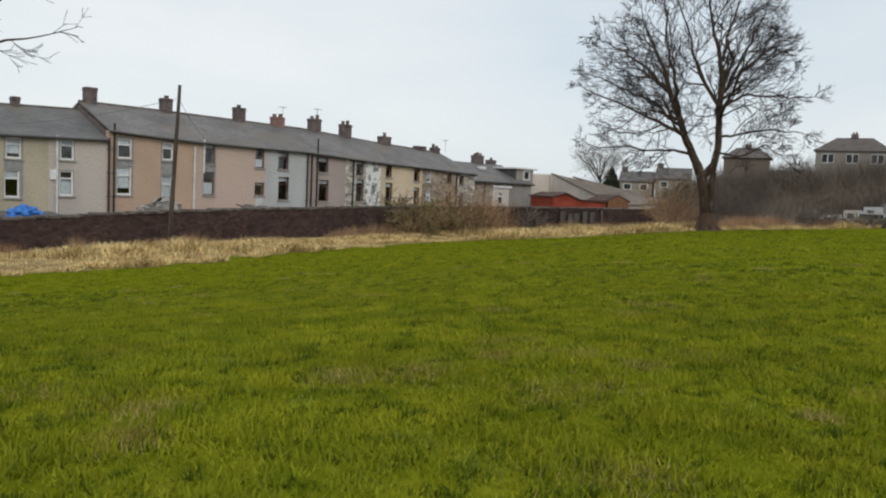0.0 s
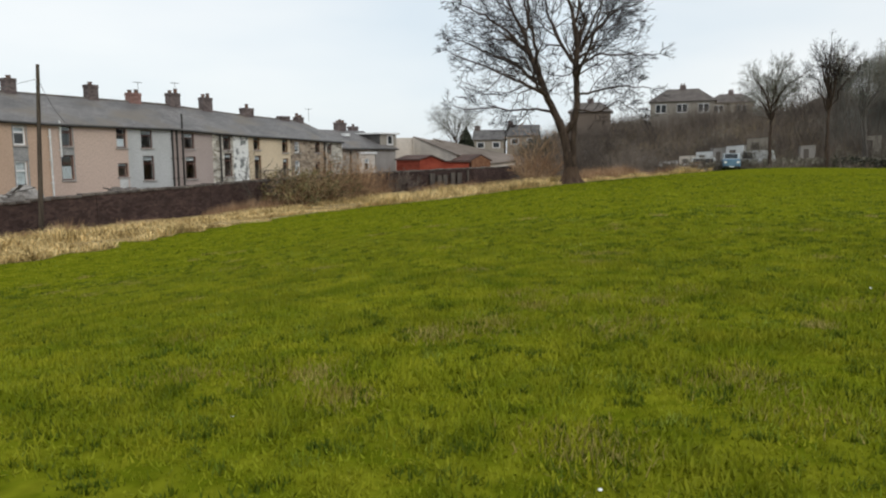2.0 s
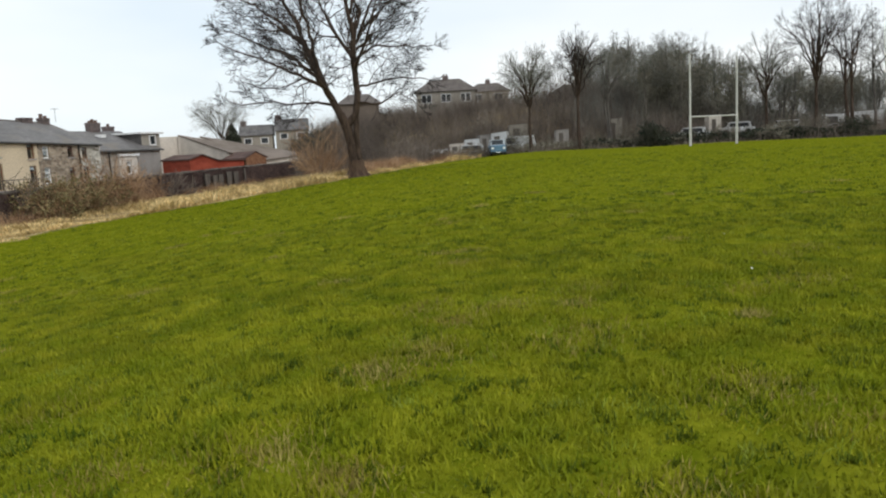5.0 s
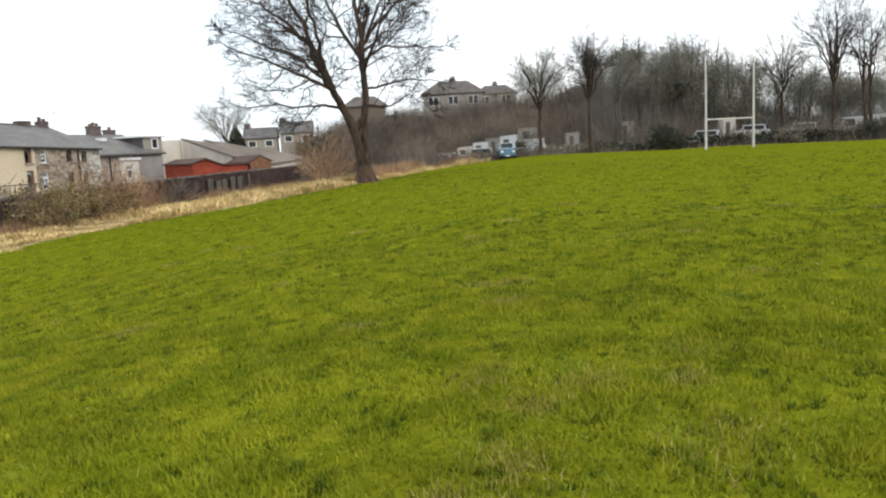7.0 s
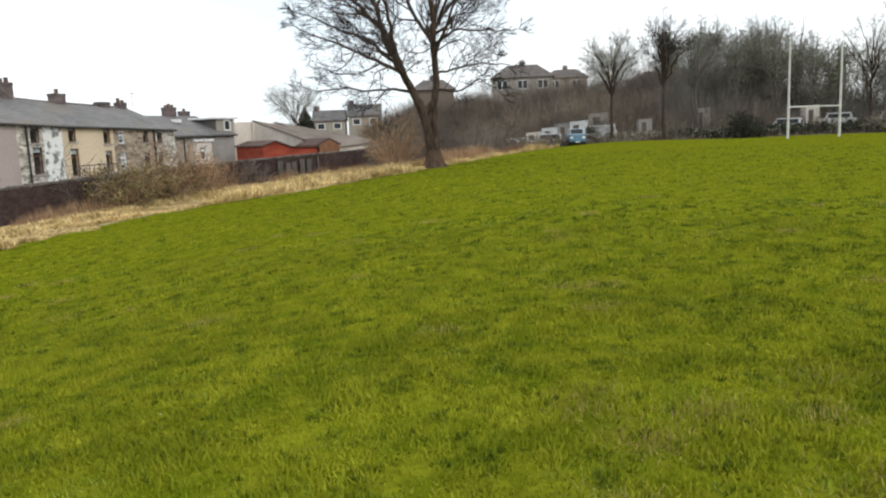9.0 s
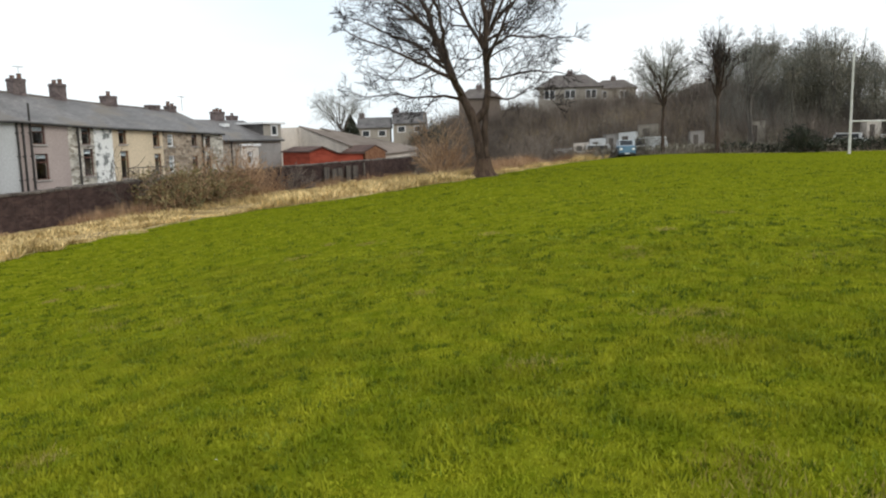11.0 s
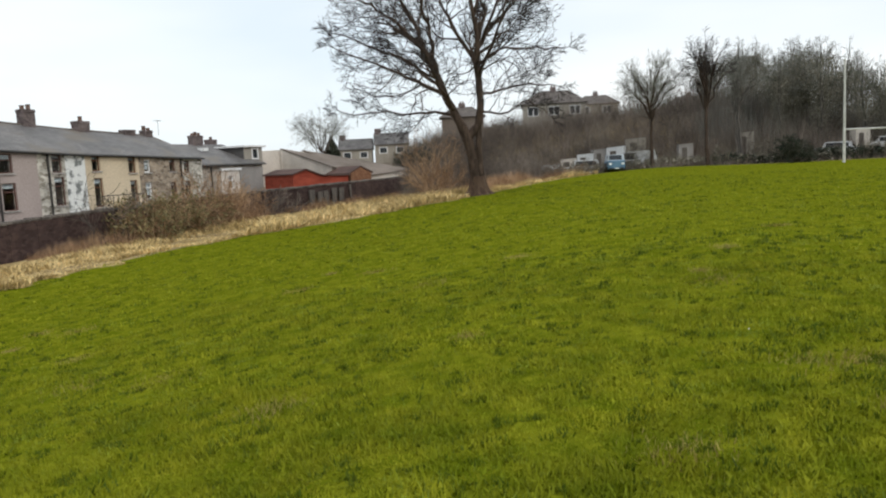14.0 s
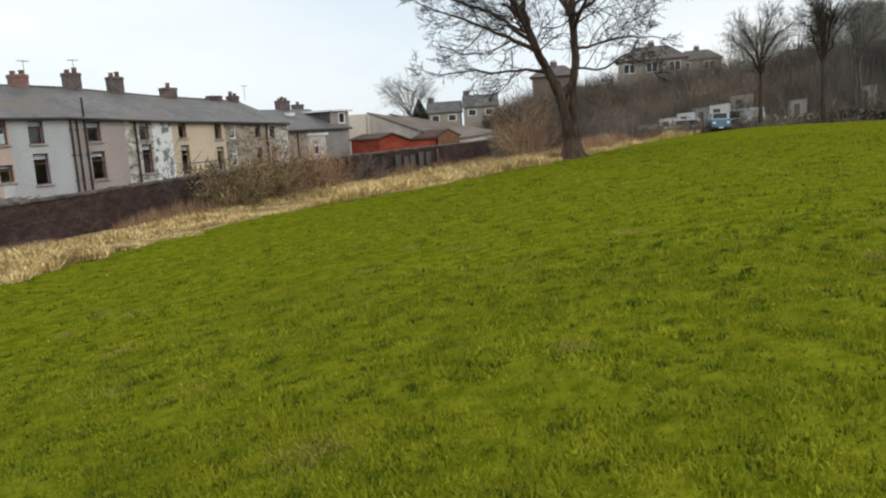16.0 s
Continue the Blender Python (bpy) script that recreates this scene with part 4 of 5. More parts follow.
for x, z in ((34.6, 6.5), (37.9, 6.7), (53.0, 5.4)):
    a = thing("aerial", (x, YR, z), "thin metal television aerial on a chimney", "aerial", "aerials")
    bm = bmesh.new()
    rod(bm, (x, YR, z - 0.3), (x, YR, z + 0.9), 0.018, k=6)
    part("mast", bm, M_CABLE, a)
    bm = bmesh.new()
    rod(bm, (x - 0.35, YR, z + 0.85), (x + 0.35, YR, z + 0.85), 0.014, k=6)
    part("boom", bm, M_CABLE, a)
    for s in np.arange(-0.3, 0.31, 0.15):
        bm = bmesh.new()
        rod(bm, (x + s, YR - 0.2, z + 0.85), (x + s, YR + 0.2, z + 0.85), 0.01, k=5)
        part("element", bm, M_CABLE, a)


# ---------------------------------------------------------------- bare trees
class Growth:
    """Grows limbs and twigs as tapered segments inside a crown."""

    def __init__(self, seed, centre, radii, up=0.25, wander=0.22, thin=0.011, kids=(3, 4), stout=1.0):
        self.r = random.Random(seed)
        self.c, self.rad, self.up, self.wander, self.thin, self.kids, self.stout = Vector(centre), radii, up, wander, thin, kids, stout
        self.limbs, self.twigs = [], []

    def inside(self, p):
        d = p - self.c
        return (d.x / self.rad[0]) ** 2 + (d.y / self.rad[1]) ** 2 + (d.z / self.rad[2]) ** 2

    def line(self, pts, r0, r1, kids, depth, share=0.15, reach=0.42):
        """A given limb through pts, with branches along it."""
        pts = [Vector(p) for p in pts]
        fine = []
        for a, b in zip(pts[:-1], pts[1:]):
            for i in range(4):
                fine.append(a.lerp(b, i / 4) + Vector([self.r.uniform(-1, 1) * 0.05 * min(1, 0.12 / r0) * (b - a).length for _ in range(3)]) * (1 if i else 0.3))
        fine.append(pts[-1])
        n = len(fine) - 1
        for i in range(n):
            self.limbs.append((*fine[i], *fine[i + 1], r0 + (r1 - r0) * i / n, r0 + (r1 - r0) * (i + 1) / n))
        for k in range(kids):
            t = share + (1 - share) * (k + self.r.random()) / kids
            i = min(n - 1, int(t * n))
            d = (fine[i + 1] - fine[i]).normalized()
            self.branch(fine[i].lerp(fine[i + 1], self.r.random()), self.turned(d, self.r.uniform(35, 70)), (1.05 - 0.5 * t) * self.r.uniform(0.7, 1.2) * reach * max(self.rad), (r0 + (r1 - r0) * t) * self.r.uniform(0.3, 0.5) * self.stout, depth)
        if kids:
            self.branch(fine[-1], (fine[-1] - fine[-2]).normalized(), 0.3 * max(self.rad), r1, depth)

    def turned(self, d, degrees):
        side = d.orthogonal().normalized()
        side = Matrix.Rotation(self.r.uniform(0, 6.2832), 3, d) @ side
        return (d * math.cos(radians(degrees)) + side * math.sin(radians(degrees))).normalized()

    def branch(self, p, d, length, r, depth):
        r = max(r, self.thin)
        n = max(3, min(7, int(length / 0.35)))
        out = (p - self.c)
        out.z *= 0.3
        out = out.normalized() if out.length > 0.01 else Vector((0, 0, 1))
        q = p.copy()
        line = [q.copy()]
        for i in range(n):
            jitter = Vector((self.r.gauss(0, 1), self.r.gauss(0, 1), self.r.gauss(0, 0.8))) * self.wander
            d = (d + jitter + Vector((0, 0, self.up * 0.3)) + out * 0.08).normalized()
            q = q + d * (length / n)
            if self.inside(q) > 1.0 and i > 0:
                q = q - d * (length / n) * 0.6
                line.append(q.copy())
                break
            line.append(q.copy())
        m = len(line) - 1
        store = self.limbs if r > 0.035 else self.twigs
        for i in range(m):
            store.append((*line[i], *line[i + 1], max(self.thin, r * (1 - 0.75 * i / m)), max(self.thin * 0.8, r * (1 - 0.75 * (i + 1) / m))))
        if depth <= 0:
            return
        kids = self.r.randint(*self.kids)
        for k in range(kids):
            t = 0.22 + 0.75 * (k + self.r.random()) / kids
            i = min(m - 1, int(t * m))
            dd = (line[i + 1] - line[i])
            if dd.length < 1e-4:
                continue
            self.branch(line[i].lerp(line[i + 1], self.r.random()), self.turned(dd.normalized(), self.r.uniform(22, 50)), length * self.r.uniform(0.5, 0.78), r * self.r.uniform(0.4, 0.62), depth - 1)

    def meshes(self, k=8):
        return mesh_np("limbs", *tubes(self.limbs, k)), mesh_np("twigs", *tubes(self.twigs, 3))


# the great tree: places are given across the view from the field (u), away from it (v) and up
TREE = Vector((48.5, 24.0, float(height(48.5, 24.0))))
TU, TV = Vector((0.50, -0.866, 0)), Vector((0.866, 0.50, 0))


def tp(u, v, z):
    return TREE + TU * u + TV * v + Vector((0, 0, z))


big = Growth(3, tp(-1.7, 0, 9.9), (7.4, 6.8, 6.5), up=0.12, wander=0.2, thin=0.0125, kids=(3, 4), stout=1.2)
big.line([tp(0.05, 0, -0.3), tp(0.0, 0, 1.3), tp(-0.1, 0, 2.3), tp(-0.35, 0, 3.4), tp(-0.75, 0, 4.4)], 0.36, 0.31, 0, 0)
big.line([tp(0.36, -0.1, -0.3), tp(0.34, -0.1, 1.3), tp(0.3, -0.05, 2.6), tp(0.32, 0.0, 4.4)], 0.24, 0.2, 0, 0)
big.line([tp(-0.7, 0, 4.3), tp(-1.5, 0.2, 5.9), tp(-2.0, 0.4, 7.4), tp(-2.7, 0.8, 9.1)], 0.27, 0.18, 3, 3, share=0.5)
big.line([tp(-2.65, 0.8, 9.0), tp(-3.1, 1.2, 10.6), tp(-4.0, 1.6, 12.4), tp(-4.8, 1.8, 14.2)], 0.17, 0.04, 10, 3)
big.line([tp(-2.6, 0.7, 8.9), tp(-4.2, 0.4, 10.5), tp(-5.8, 0.2, 11.7), tp(-7.3, 0.0, 12.3)], 0.12, 0.035, 9, 3)
big.line([tp(-2.0, 0.4, 7.4), tp(-2.5, -0.8, 9.6), tp(-3.2, -1.8, 12.0), tp(-3.6, -2.2, 14.6)], 0.14, 0.04, 10, 3)
big.line([tp(-1.6, 0.2, 6.2), tp(-3.3, -0.6, 7.0), tp(-4.9, -1.2, 7.6), tp(-8.1, -1.6, 8.9)], 0.14, 0.035, 10, 3)
big.line([tp(-1.8, 0.3, 6.8), tp(-3.6, 1.2, 8.4), tp(-5.6, 2.0, 9.4), tp(-8.0, 2.2, 10.4)], 0.12, 0.035, 9, 3)
big.line([tp(-1.0, 0.0, 4.9), tp(-2.2, 0.8, 5.3), tp(-4.2, 1.6, 5.3), tp(-8.0, 2.0, 5.6)], 0.11, 0.03, 8, 3)
big.line([tp(-1.2, -0.2, 5.3), tp(-2.4, -2.4, 6.6), tp(-3.4, -4.6, 8.2)], 0.12, 0.04, 7, 3)
big.line([tp(-1.9, 0.4, 7.2), tp(-2.6, 2.8, 9.0), tp(-3.2, 5.0, 11.0)], 0.11, 0.035, 7, 3)
big.line([tp(-0.3, 0, 3.6), tp(0.3, 0, 4.3), tp(0.52, 0, 5.4), tp(0.42, 0, 7.6), tp(0.5, 0, 9.3)], 0.26, 0.19, 3, 3, share=0.6)
big.line([tp(0.5, 0, 9.2), tp(0.2, -0.3, 11.2), tp(-0.4, -0.6, 13.2), tp(-0.8, -0.6, 16.2)], 0.18, 0.04, 10, 3)
big.line([tp(0.3, -0.3, 11.0), tp(0.7, -0.9, 13.0), tp(1.2, -1.4, 15.6)], 0.10, 0.035, 7, 3)
big.line([tp(0.4, 0, 8.2), tp(-0.7, 0.8, 10.1), tp(-1.4, 1.4, 12.0), tp(-2.6, 1.8, 15.6)], 0.14, 0.04, 10, 3)
big.line([tp(0.5, 0, 8.9), tp(1.5, 0.7, 10.2), tp(2.9, 1.2, 11.7), tp(4.4, 1.5, 12.4)], 0.13, 0.035, 9, 3)
big.line([tp(0.9, 0.4, 9.5), tp(1.6, -0.8, 11.4), tp(2.6, -1.4, 13.8)], 0.11, 0.035, 7, 3)
big.line([tp(0.5, 0, 8.0), tp(1.7, -0.6, 8.8), tp(3.4, -1.1, 8.7), tp(5.4, -1.4, 8.6)], 0.10, 0.03, 8, 3)
big.line([tp(0.45, 0, 6.2), tp(2.2, 0.8, 6.5), tp(4.0, 1.3, 6.9), tp(5.9, 1.6, 6.7)], 0.09, 0.03, 8, 3)
big.line([tp(0.5, 0, 5.2), tp(1.6, -0.5, 4.9), tp(3.3, -0.9, 5.7), tp(4.4, -1.2, 4.8)], 0.075, 0.025, 9, 3)
big.line([tp(0.4, 0.2, 7.0), tp(0.7, 2.6, 9.0), tp(0.8, 5.0, 11.2)], 0.12, 0.04, 7, 3)
big.line([tp(0.5, -0.2, 7.2), tp(1.0, -2.6, 9.2), tp(1.3, -4.8, 11.0)], 0.12, 0.04, 7, 3)
tree = thing("tree", TREE, "large bare winter tree with forked trunk in the grass", "tree")
lm, tm = big.meshes(9)
part("trunk", lm, M_BARK, tree, "grey-brown forked trunk and limbs")
part("crown", tm, M_TWIG, tree, "crown of fine bare twigs")
bm = bmesh.new()
rings = []
for z, r in ((-0.25, 1.15), (0.0, 0.92), (0.14, 0.72), (0.35, 0.57), (0.7, 0.49), (1.2, 0.43)):
    ring = []
    for i in range(28):
        a = 2 * math.pi * i / 28
        lobe = 1 + 0.3 * (1 - z / 1.2) * (math.sin(a * 4 + 0.6) * 0.6 + math.sin(a * 7 + 2.0) * 0.4)
        ring.append(bm.verts.new(tp(0.16 + r * lobe * 1.12 * math.cos(a), r * lobe * 0.9 * math.sin(a), z)))
    rings.append(ring)
for p, q in zip(rings[:-1], rings[1:]):
    for i in range(28):
        bm.faces.new((p[i], p[(i + 1) % 28], q[(i + 1) % 28], q[i]))
bm.faces.new(rings[-1])
part("root_flare", bm, M_BARK_IVY, tree, "flared brown root base")


def bare_tree(at, tall, wide, seed, mat_twig, label, trunks=1, crown_from=0.3, ivy=0, depth=2, kids=9, thin=0.011, name="tree", group="bare trees", spread=0.16, limbs=None):
    """A smaller winter tree: one or more stems that fan into a rounded crown."""
    at = Vector((at[0], at[1], float(height(at[0], at[1]))))
    rz = tall * (1 - crown_from) / 2 * 1.08
    g = Growth(seed, at + Vector((0, 0, tall - rz)), (wide / 2, wide / 2, rz), up=0.22, wander=0.19, thin=thin)
    rr = random.Random(seed + 50)
    n = limbs or max(2, 9 // trunks)
    for s in range(trunks):
        a0 = rr.uniform(0, 6.2832)
        off = spread * wide * (rr.uniform(0.4, 1.0) if trunks > 1 else 0.1)
        dx, dy = math.cos(a0 + s * 2.4) * off, math.sin(a0 + s * 2.4) * off
        b = at + Vector((dx * 0.5, dy * 0.5, -0.3))
        f = at + Vector((dx, dy, tall * crown_from * rr.uniform(0.9, 1.15)))
        top = at + Vector((dx * 1.3, dy * 1.3, tall * rr.uniform(0.82, 0.95)))
        g.line([b, b.lerp(f, 0.5) + Vector((rr.uniform(-0.15, 0.15), rr.uniform(-0.15, 0.15), 0)), f, f.lerp(top, 0.5) + Vector((rr.uniform(-0.3, 0.3), rr.uniform(-0.3, 0.3), 0)), top], tall * 0.0175, 0.035, kids, depth, share=0.55, reach=0.5)
        for k in range(n):
            a = a0 + k * 2.4 + rr.uniform(-0.4, 0.4)
            el = rr.uniform(0.25, 1.2)
            p = f.lerp(top, rr.uniform(0.0, 0.35))
            r = rr.uniform(0.7, 0.95)
            e = g.c + Vector((math.cos(a) * math.cos(el) * wide / 2 * r, math.sin(a) * math.cos(el) * wide / 2 * r, (math.sin(el) * 1.1 - 0.25) * rz * r))
            m = p.lerp(e, 0.5) + Vector((0, 0, 0.06 * tall))
            g.line([p, m, e], tall * 0.0065, 0.025, kids, depth, share=0.2, reach=0.4)
    t = thing(name, at, label, "tree", group)
    a, b = g.meshes(6)
    # many-stemmed far trees take the bark with haze in its colour
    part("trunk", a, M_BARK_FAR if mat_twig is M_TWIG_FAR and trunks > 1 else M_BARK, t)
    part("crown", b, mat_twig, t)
    if ivy:
        rng2 = np.random.default_rng(seed)
        segs = np.array([s for s in g.limbs if s[2] < at.z + tall * 0.75])
        k = rng2.integers(0, len(segs), ivy)
        p = segs[k, :3] + (segs[k, 3:6] - segs[k, :3]) * rng2.random((ivy, 1)) + rng2.normal(0, 0.55, (ivy, 3))
        part("ivy", leaves(p, 0.085, rng2), M_IVY, t, "dull green ivy on the trunk")
    return t


def leaves(p, size, rng2):
    n = len(p)
    a, b = rng2.normal(0, 1, (n, 3)), rng2.normal(0, 1, (n, 3))
    a /= np.linalg.norm(a, axis=1, keepdims=True)
    b -= (b * a).sum(1, keepdims=True) * a
    b /= np.linalg.norm(b, axis=1, keepdims=True)
    s = size * rng2.uniform(0.6, 1.4, (n, 1))
    v = np.stack([p - a * s, p + b * s * 0.6, p + a * s, p - b * s * 0.6], 1).reshape(-1, 3)
    return mesh_np("leaves", v, np.arange(4 * n).reshape(-1, 4))


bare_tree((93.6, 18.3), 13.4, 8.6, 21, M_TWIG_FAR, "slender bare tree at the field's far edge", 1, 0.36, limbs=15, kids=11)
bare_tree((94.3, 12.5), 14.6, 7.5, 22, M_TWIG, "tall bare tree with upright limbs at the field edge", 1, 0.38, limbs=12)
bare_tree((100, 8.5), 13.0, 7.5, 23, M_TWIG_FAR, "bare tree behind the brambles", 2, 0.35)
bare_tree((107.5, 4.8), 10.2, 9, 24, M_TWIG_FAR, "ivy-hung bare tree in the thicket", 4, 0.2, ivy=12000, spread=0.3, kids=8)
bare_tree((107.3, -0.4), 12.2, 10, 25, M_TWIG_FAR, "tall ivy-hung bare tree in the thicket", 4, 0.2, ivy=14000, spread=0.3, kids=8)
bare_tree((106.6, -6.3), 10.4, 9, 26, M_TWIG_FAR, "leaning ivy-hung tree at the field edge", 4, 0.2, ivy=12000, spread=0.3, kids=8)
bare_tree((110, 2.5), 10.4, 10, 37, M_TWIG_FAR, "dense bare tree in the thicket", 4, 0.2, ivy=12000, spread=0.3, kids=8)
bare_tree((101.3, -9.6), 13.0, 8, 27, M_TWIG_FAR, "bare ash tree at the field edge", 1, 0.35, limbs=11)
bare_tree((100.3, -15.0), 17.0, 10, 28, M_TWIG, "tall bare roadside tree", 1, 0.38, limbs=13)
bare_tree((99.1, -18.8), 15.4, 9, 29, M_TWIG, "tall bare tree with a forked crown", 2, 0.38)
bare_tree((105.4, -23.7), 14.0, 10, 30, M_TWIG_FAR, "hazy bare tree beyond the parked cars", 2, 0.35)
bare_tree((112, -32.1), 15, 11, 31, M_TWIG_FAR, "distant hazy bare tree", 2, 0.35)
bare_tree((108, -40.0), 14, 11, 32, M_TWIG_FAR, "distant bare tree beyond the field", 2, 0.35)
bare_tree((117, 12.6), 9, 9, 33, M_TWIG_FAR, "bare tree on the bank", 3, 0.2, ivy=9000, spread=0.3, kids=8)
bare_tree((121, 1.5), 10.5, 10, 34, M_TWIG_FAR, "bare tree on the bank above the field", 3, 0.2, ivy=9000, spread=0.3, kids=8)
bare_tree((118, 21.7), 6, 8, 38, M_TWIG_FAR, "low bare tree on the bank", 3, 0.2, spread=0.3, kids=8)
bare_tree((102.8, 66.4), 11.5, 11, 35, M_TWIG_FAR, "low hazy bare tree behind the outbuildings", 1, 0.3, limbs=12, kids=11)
LT = Vector((4.3, 31.2, float(height(4.3, 31.2))))
side = Growth(36, LT + Vector((0, 0, 7.6)), (6.5, 6.5, 4.6), up=0.1, wander=0.16, thin=0.01)
side.line([LT - Vector((0, 0, 0.2)), LT + Vector((0.1, 0, 3.0)), LT + Vector((0.0, 0, 6.0)), LT + Vector((-0.3, 0.2, 11.0))], 0.26, 0.06, 10, 2, share=0.4)
side.line([LT + Vector((0.0, 0, 5.0)), LT + Vector((2.6, -0.6, 8.6)), LT + Vector((5.0, -1.6, 10.0))], 0.12, 0.03, 8, 2, reach=0.22)
side.line([LT + Vector((0.0, 0, 4.6)), LT + Vector((2.4, -0.8, 7.2)), LT + Vector((4.6, -1.7, 8.0))], 0.11, 0.03, 8, 2, reach=0.22)
st = thing("tree", LT, "bare tree with spreading twigs at the field margin", "tree", "bare trees")
lm2, tm2 = side.meshes(6)
part("trunk", lm2, M_BARK, st)
part("crown", tm2, M_TWIG, st)

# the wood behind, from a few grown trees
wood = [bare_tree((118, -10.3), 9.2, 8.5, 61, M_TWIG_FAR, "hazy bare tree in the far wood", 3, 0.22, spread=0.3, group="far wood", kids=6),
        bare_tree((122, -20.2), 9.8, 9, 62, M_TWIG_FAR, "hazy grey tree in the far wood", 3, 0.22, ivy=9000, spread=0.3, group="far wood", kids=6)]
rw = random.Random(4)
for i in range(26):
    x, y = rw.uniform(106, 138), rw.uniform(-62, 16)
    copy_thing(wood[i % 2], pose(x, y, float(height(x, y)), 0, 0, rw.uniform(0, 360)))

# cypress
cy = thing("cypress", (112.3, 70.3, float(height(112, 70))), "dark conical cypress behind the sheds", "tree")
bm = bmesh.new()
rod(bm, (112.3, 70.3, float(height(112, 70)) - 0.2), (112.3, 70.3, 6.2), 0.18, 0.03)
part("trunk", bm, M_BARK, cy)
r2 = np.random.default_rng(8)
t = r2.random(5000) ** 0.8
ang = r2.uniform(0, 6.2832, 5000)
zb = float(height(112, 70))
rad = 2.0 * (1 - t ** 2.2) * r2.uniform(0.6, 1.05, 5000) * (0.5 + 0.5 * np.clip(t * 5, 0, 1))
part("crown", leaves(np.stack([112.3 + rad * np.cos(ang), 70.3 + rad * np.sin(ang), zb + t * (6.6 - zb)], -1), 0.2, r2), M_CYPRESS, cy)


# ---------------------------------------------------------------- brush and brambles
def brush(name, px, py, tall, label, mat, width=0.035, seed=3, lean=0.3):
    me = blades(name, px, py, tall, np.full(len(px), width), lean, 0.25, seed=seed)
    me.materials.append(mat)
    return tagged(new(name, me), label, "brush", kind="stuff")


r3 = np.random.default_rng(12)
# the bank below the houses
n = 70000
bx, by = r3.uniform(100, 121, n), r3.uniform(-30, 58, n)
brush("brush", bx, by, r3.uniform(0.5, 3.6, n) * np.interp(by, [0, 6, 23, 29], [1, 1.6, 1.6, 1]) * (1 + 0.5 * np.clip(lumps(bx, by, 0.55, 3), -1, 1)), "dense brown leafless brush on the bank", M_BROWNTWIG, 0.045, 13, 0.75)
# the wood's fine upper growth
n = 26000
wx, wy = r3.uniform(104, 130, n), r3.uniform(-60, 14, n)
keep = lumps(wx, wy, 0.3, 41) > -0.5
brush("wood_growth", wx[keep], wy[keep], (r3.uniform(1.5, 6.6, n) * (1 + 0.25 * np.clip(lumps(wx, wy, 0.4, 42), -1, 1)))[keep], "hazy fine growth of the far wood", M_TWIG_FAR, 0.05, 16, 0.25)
# a low dark evergreen fringe
n = 16000
fy = r3.uniform(-48, 12, n)
fx = np.interp(fy, [-48, -26, -8, 10, 22], [93.6, 94.4, 96.2, 95.8, 93.6]) + r3.normal(0, 0.5, n)
me = leaves(np.stack([fx, fy, height(fx, fy) + r3.random(n) ** 1.3 * (1.0 + 0.45 * np.clip(lumps(fx, fy, 0.9, 44), -1, 1.5))], -1), 0.14, r3)
me.materials.append(M_CYPRESS)
tagged(new("evergreen_fringe", me), "low dark green fringe along the field edge", "hedge", kind="stuff")
# a hedge along the field's far edge
n = 24000
by = r3.uniform(-45, 36, n)
bx = np.interp(by, [-45, -26, -8, 10, 22, 30, 36], [94, 95, 97, 96.5, 94, 86, 78]) + r3.normal(0, 1.1, n)
brush("hedge", bx, by, r3.uniform(0.3, 1.35, n) * (1 + 0.45 * np.clip(lumps(bx, by, 0.9, 9), -1, 1.4)), "ragged brown bramble hedge along the field edge", M_BROWNTWIG, 0.06, 14, 0.5)
p = np.stack([bx, by, height(bx, by) + r3.uniform(0.1, 1.0, n)], -1)[by > 0][::2]
me = leaves(p, 0.13, r3)
me.materials.append(M_IVY)
tagged(new("hedge_leaves", me), "dull brown-green bramble leaves in the hedge", "hedge", kind="stuff")
n = 14000
lx, ly = r3.uniform(100, 122, n), r3.uniform(-30, 40, n)
keep = lumps(lx, ly, 0.35, 21) > 0.35
lx, ly = lx[keep], ly[keep]
me = leaves(np.stack([lx, ly, height(lx, ly) + r3.uniform(0.2, 2.6, len(lx))], -1), 0.13, r3)
me.materials.append(M_IVY)
tagged(new("undergrowth", me), "dull olive undergrowth among the brush", "undergrowth", kind="stuff")
# scrub behind the great tree and along the wall's far end
n = 22000
bx, by = r3.uniform(58, 98, n), r3.uniform(26, 46, n)
keep = (by > np.interp(bx, [58, 66, 74, 80, 90, 91], [37.5, 34, 29, 28, 30, 60])) & (by < 3.1 + 0.5 * (bx + 2))
bx, by = bx[keep], by[keep]
brush("scrub", bx, by, r3.uniform(0.8, 3.6, len(bx)) * np.interp(bx, [58, 72, 98], [0.35, 1, 1.1]), "brown leafless scrub at the wall's far end", M_BROWNTWIG, 0.05, 15)


# dead bracken along the field edge past the tree
n = 15000
bx = r3.uniform(51, 93, n)
by = straw_edge(bx) + 1.0 + np.abs(r3.normal(0, 1.3, n))
brush("bracken", bx, by, r3.uniform(0.3, 1.2, n) * (1 + 0.4 * np.clip(lumps(bx, by, 0.7, 19), -1, 1.4)), "reddish-brown dead bracken along the field edge", M_BRACKEN, 0.045, 18, 0.55)


CLUMPS = ((93.8, 28.2), (94.2, 26.0), (95, 20.1), (96, 16.3), (96.5, 10.8), (96.8, 6.6), (97, -0.4), (96.4, -4.3), (96, -14.2), (95.5, -23.1))


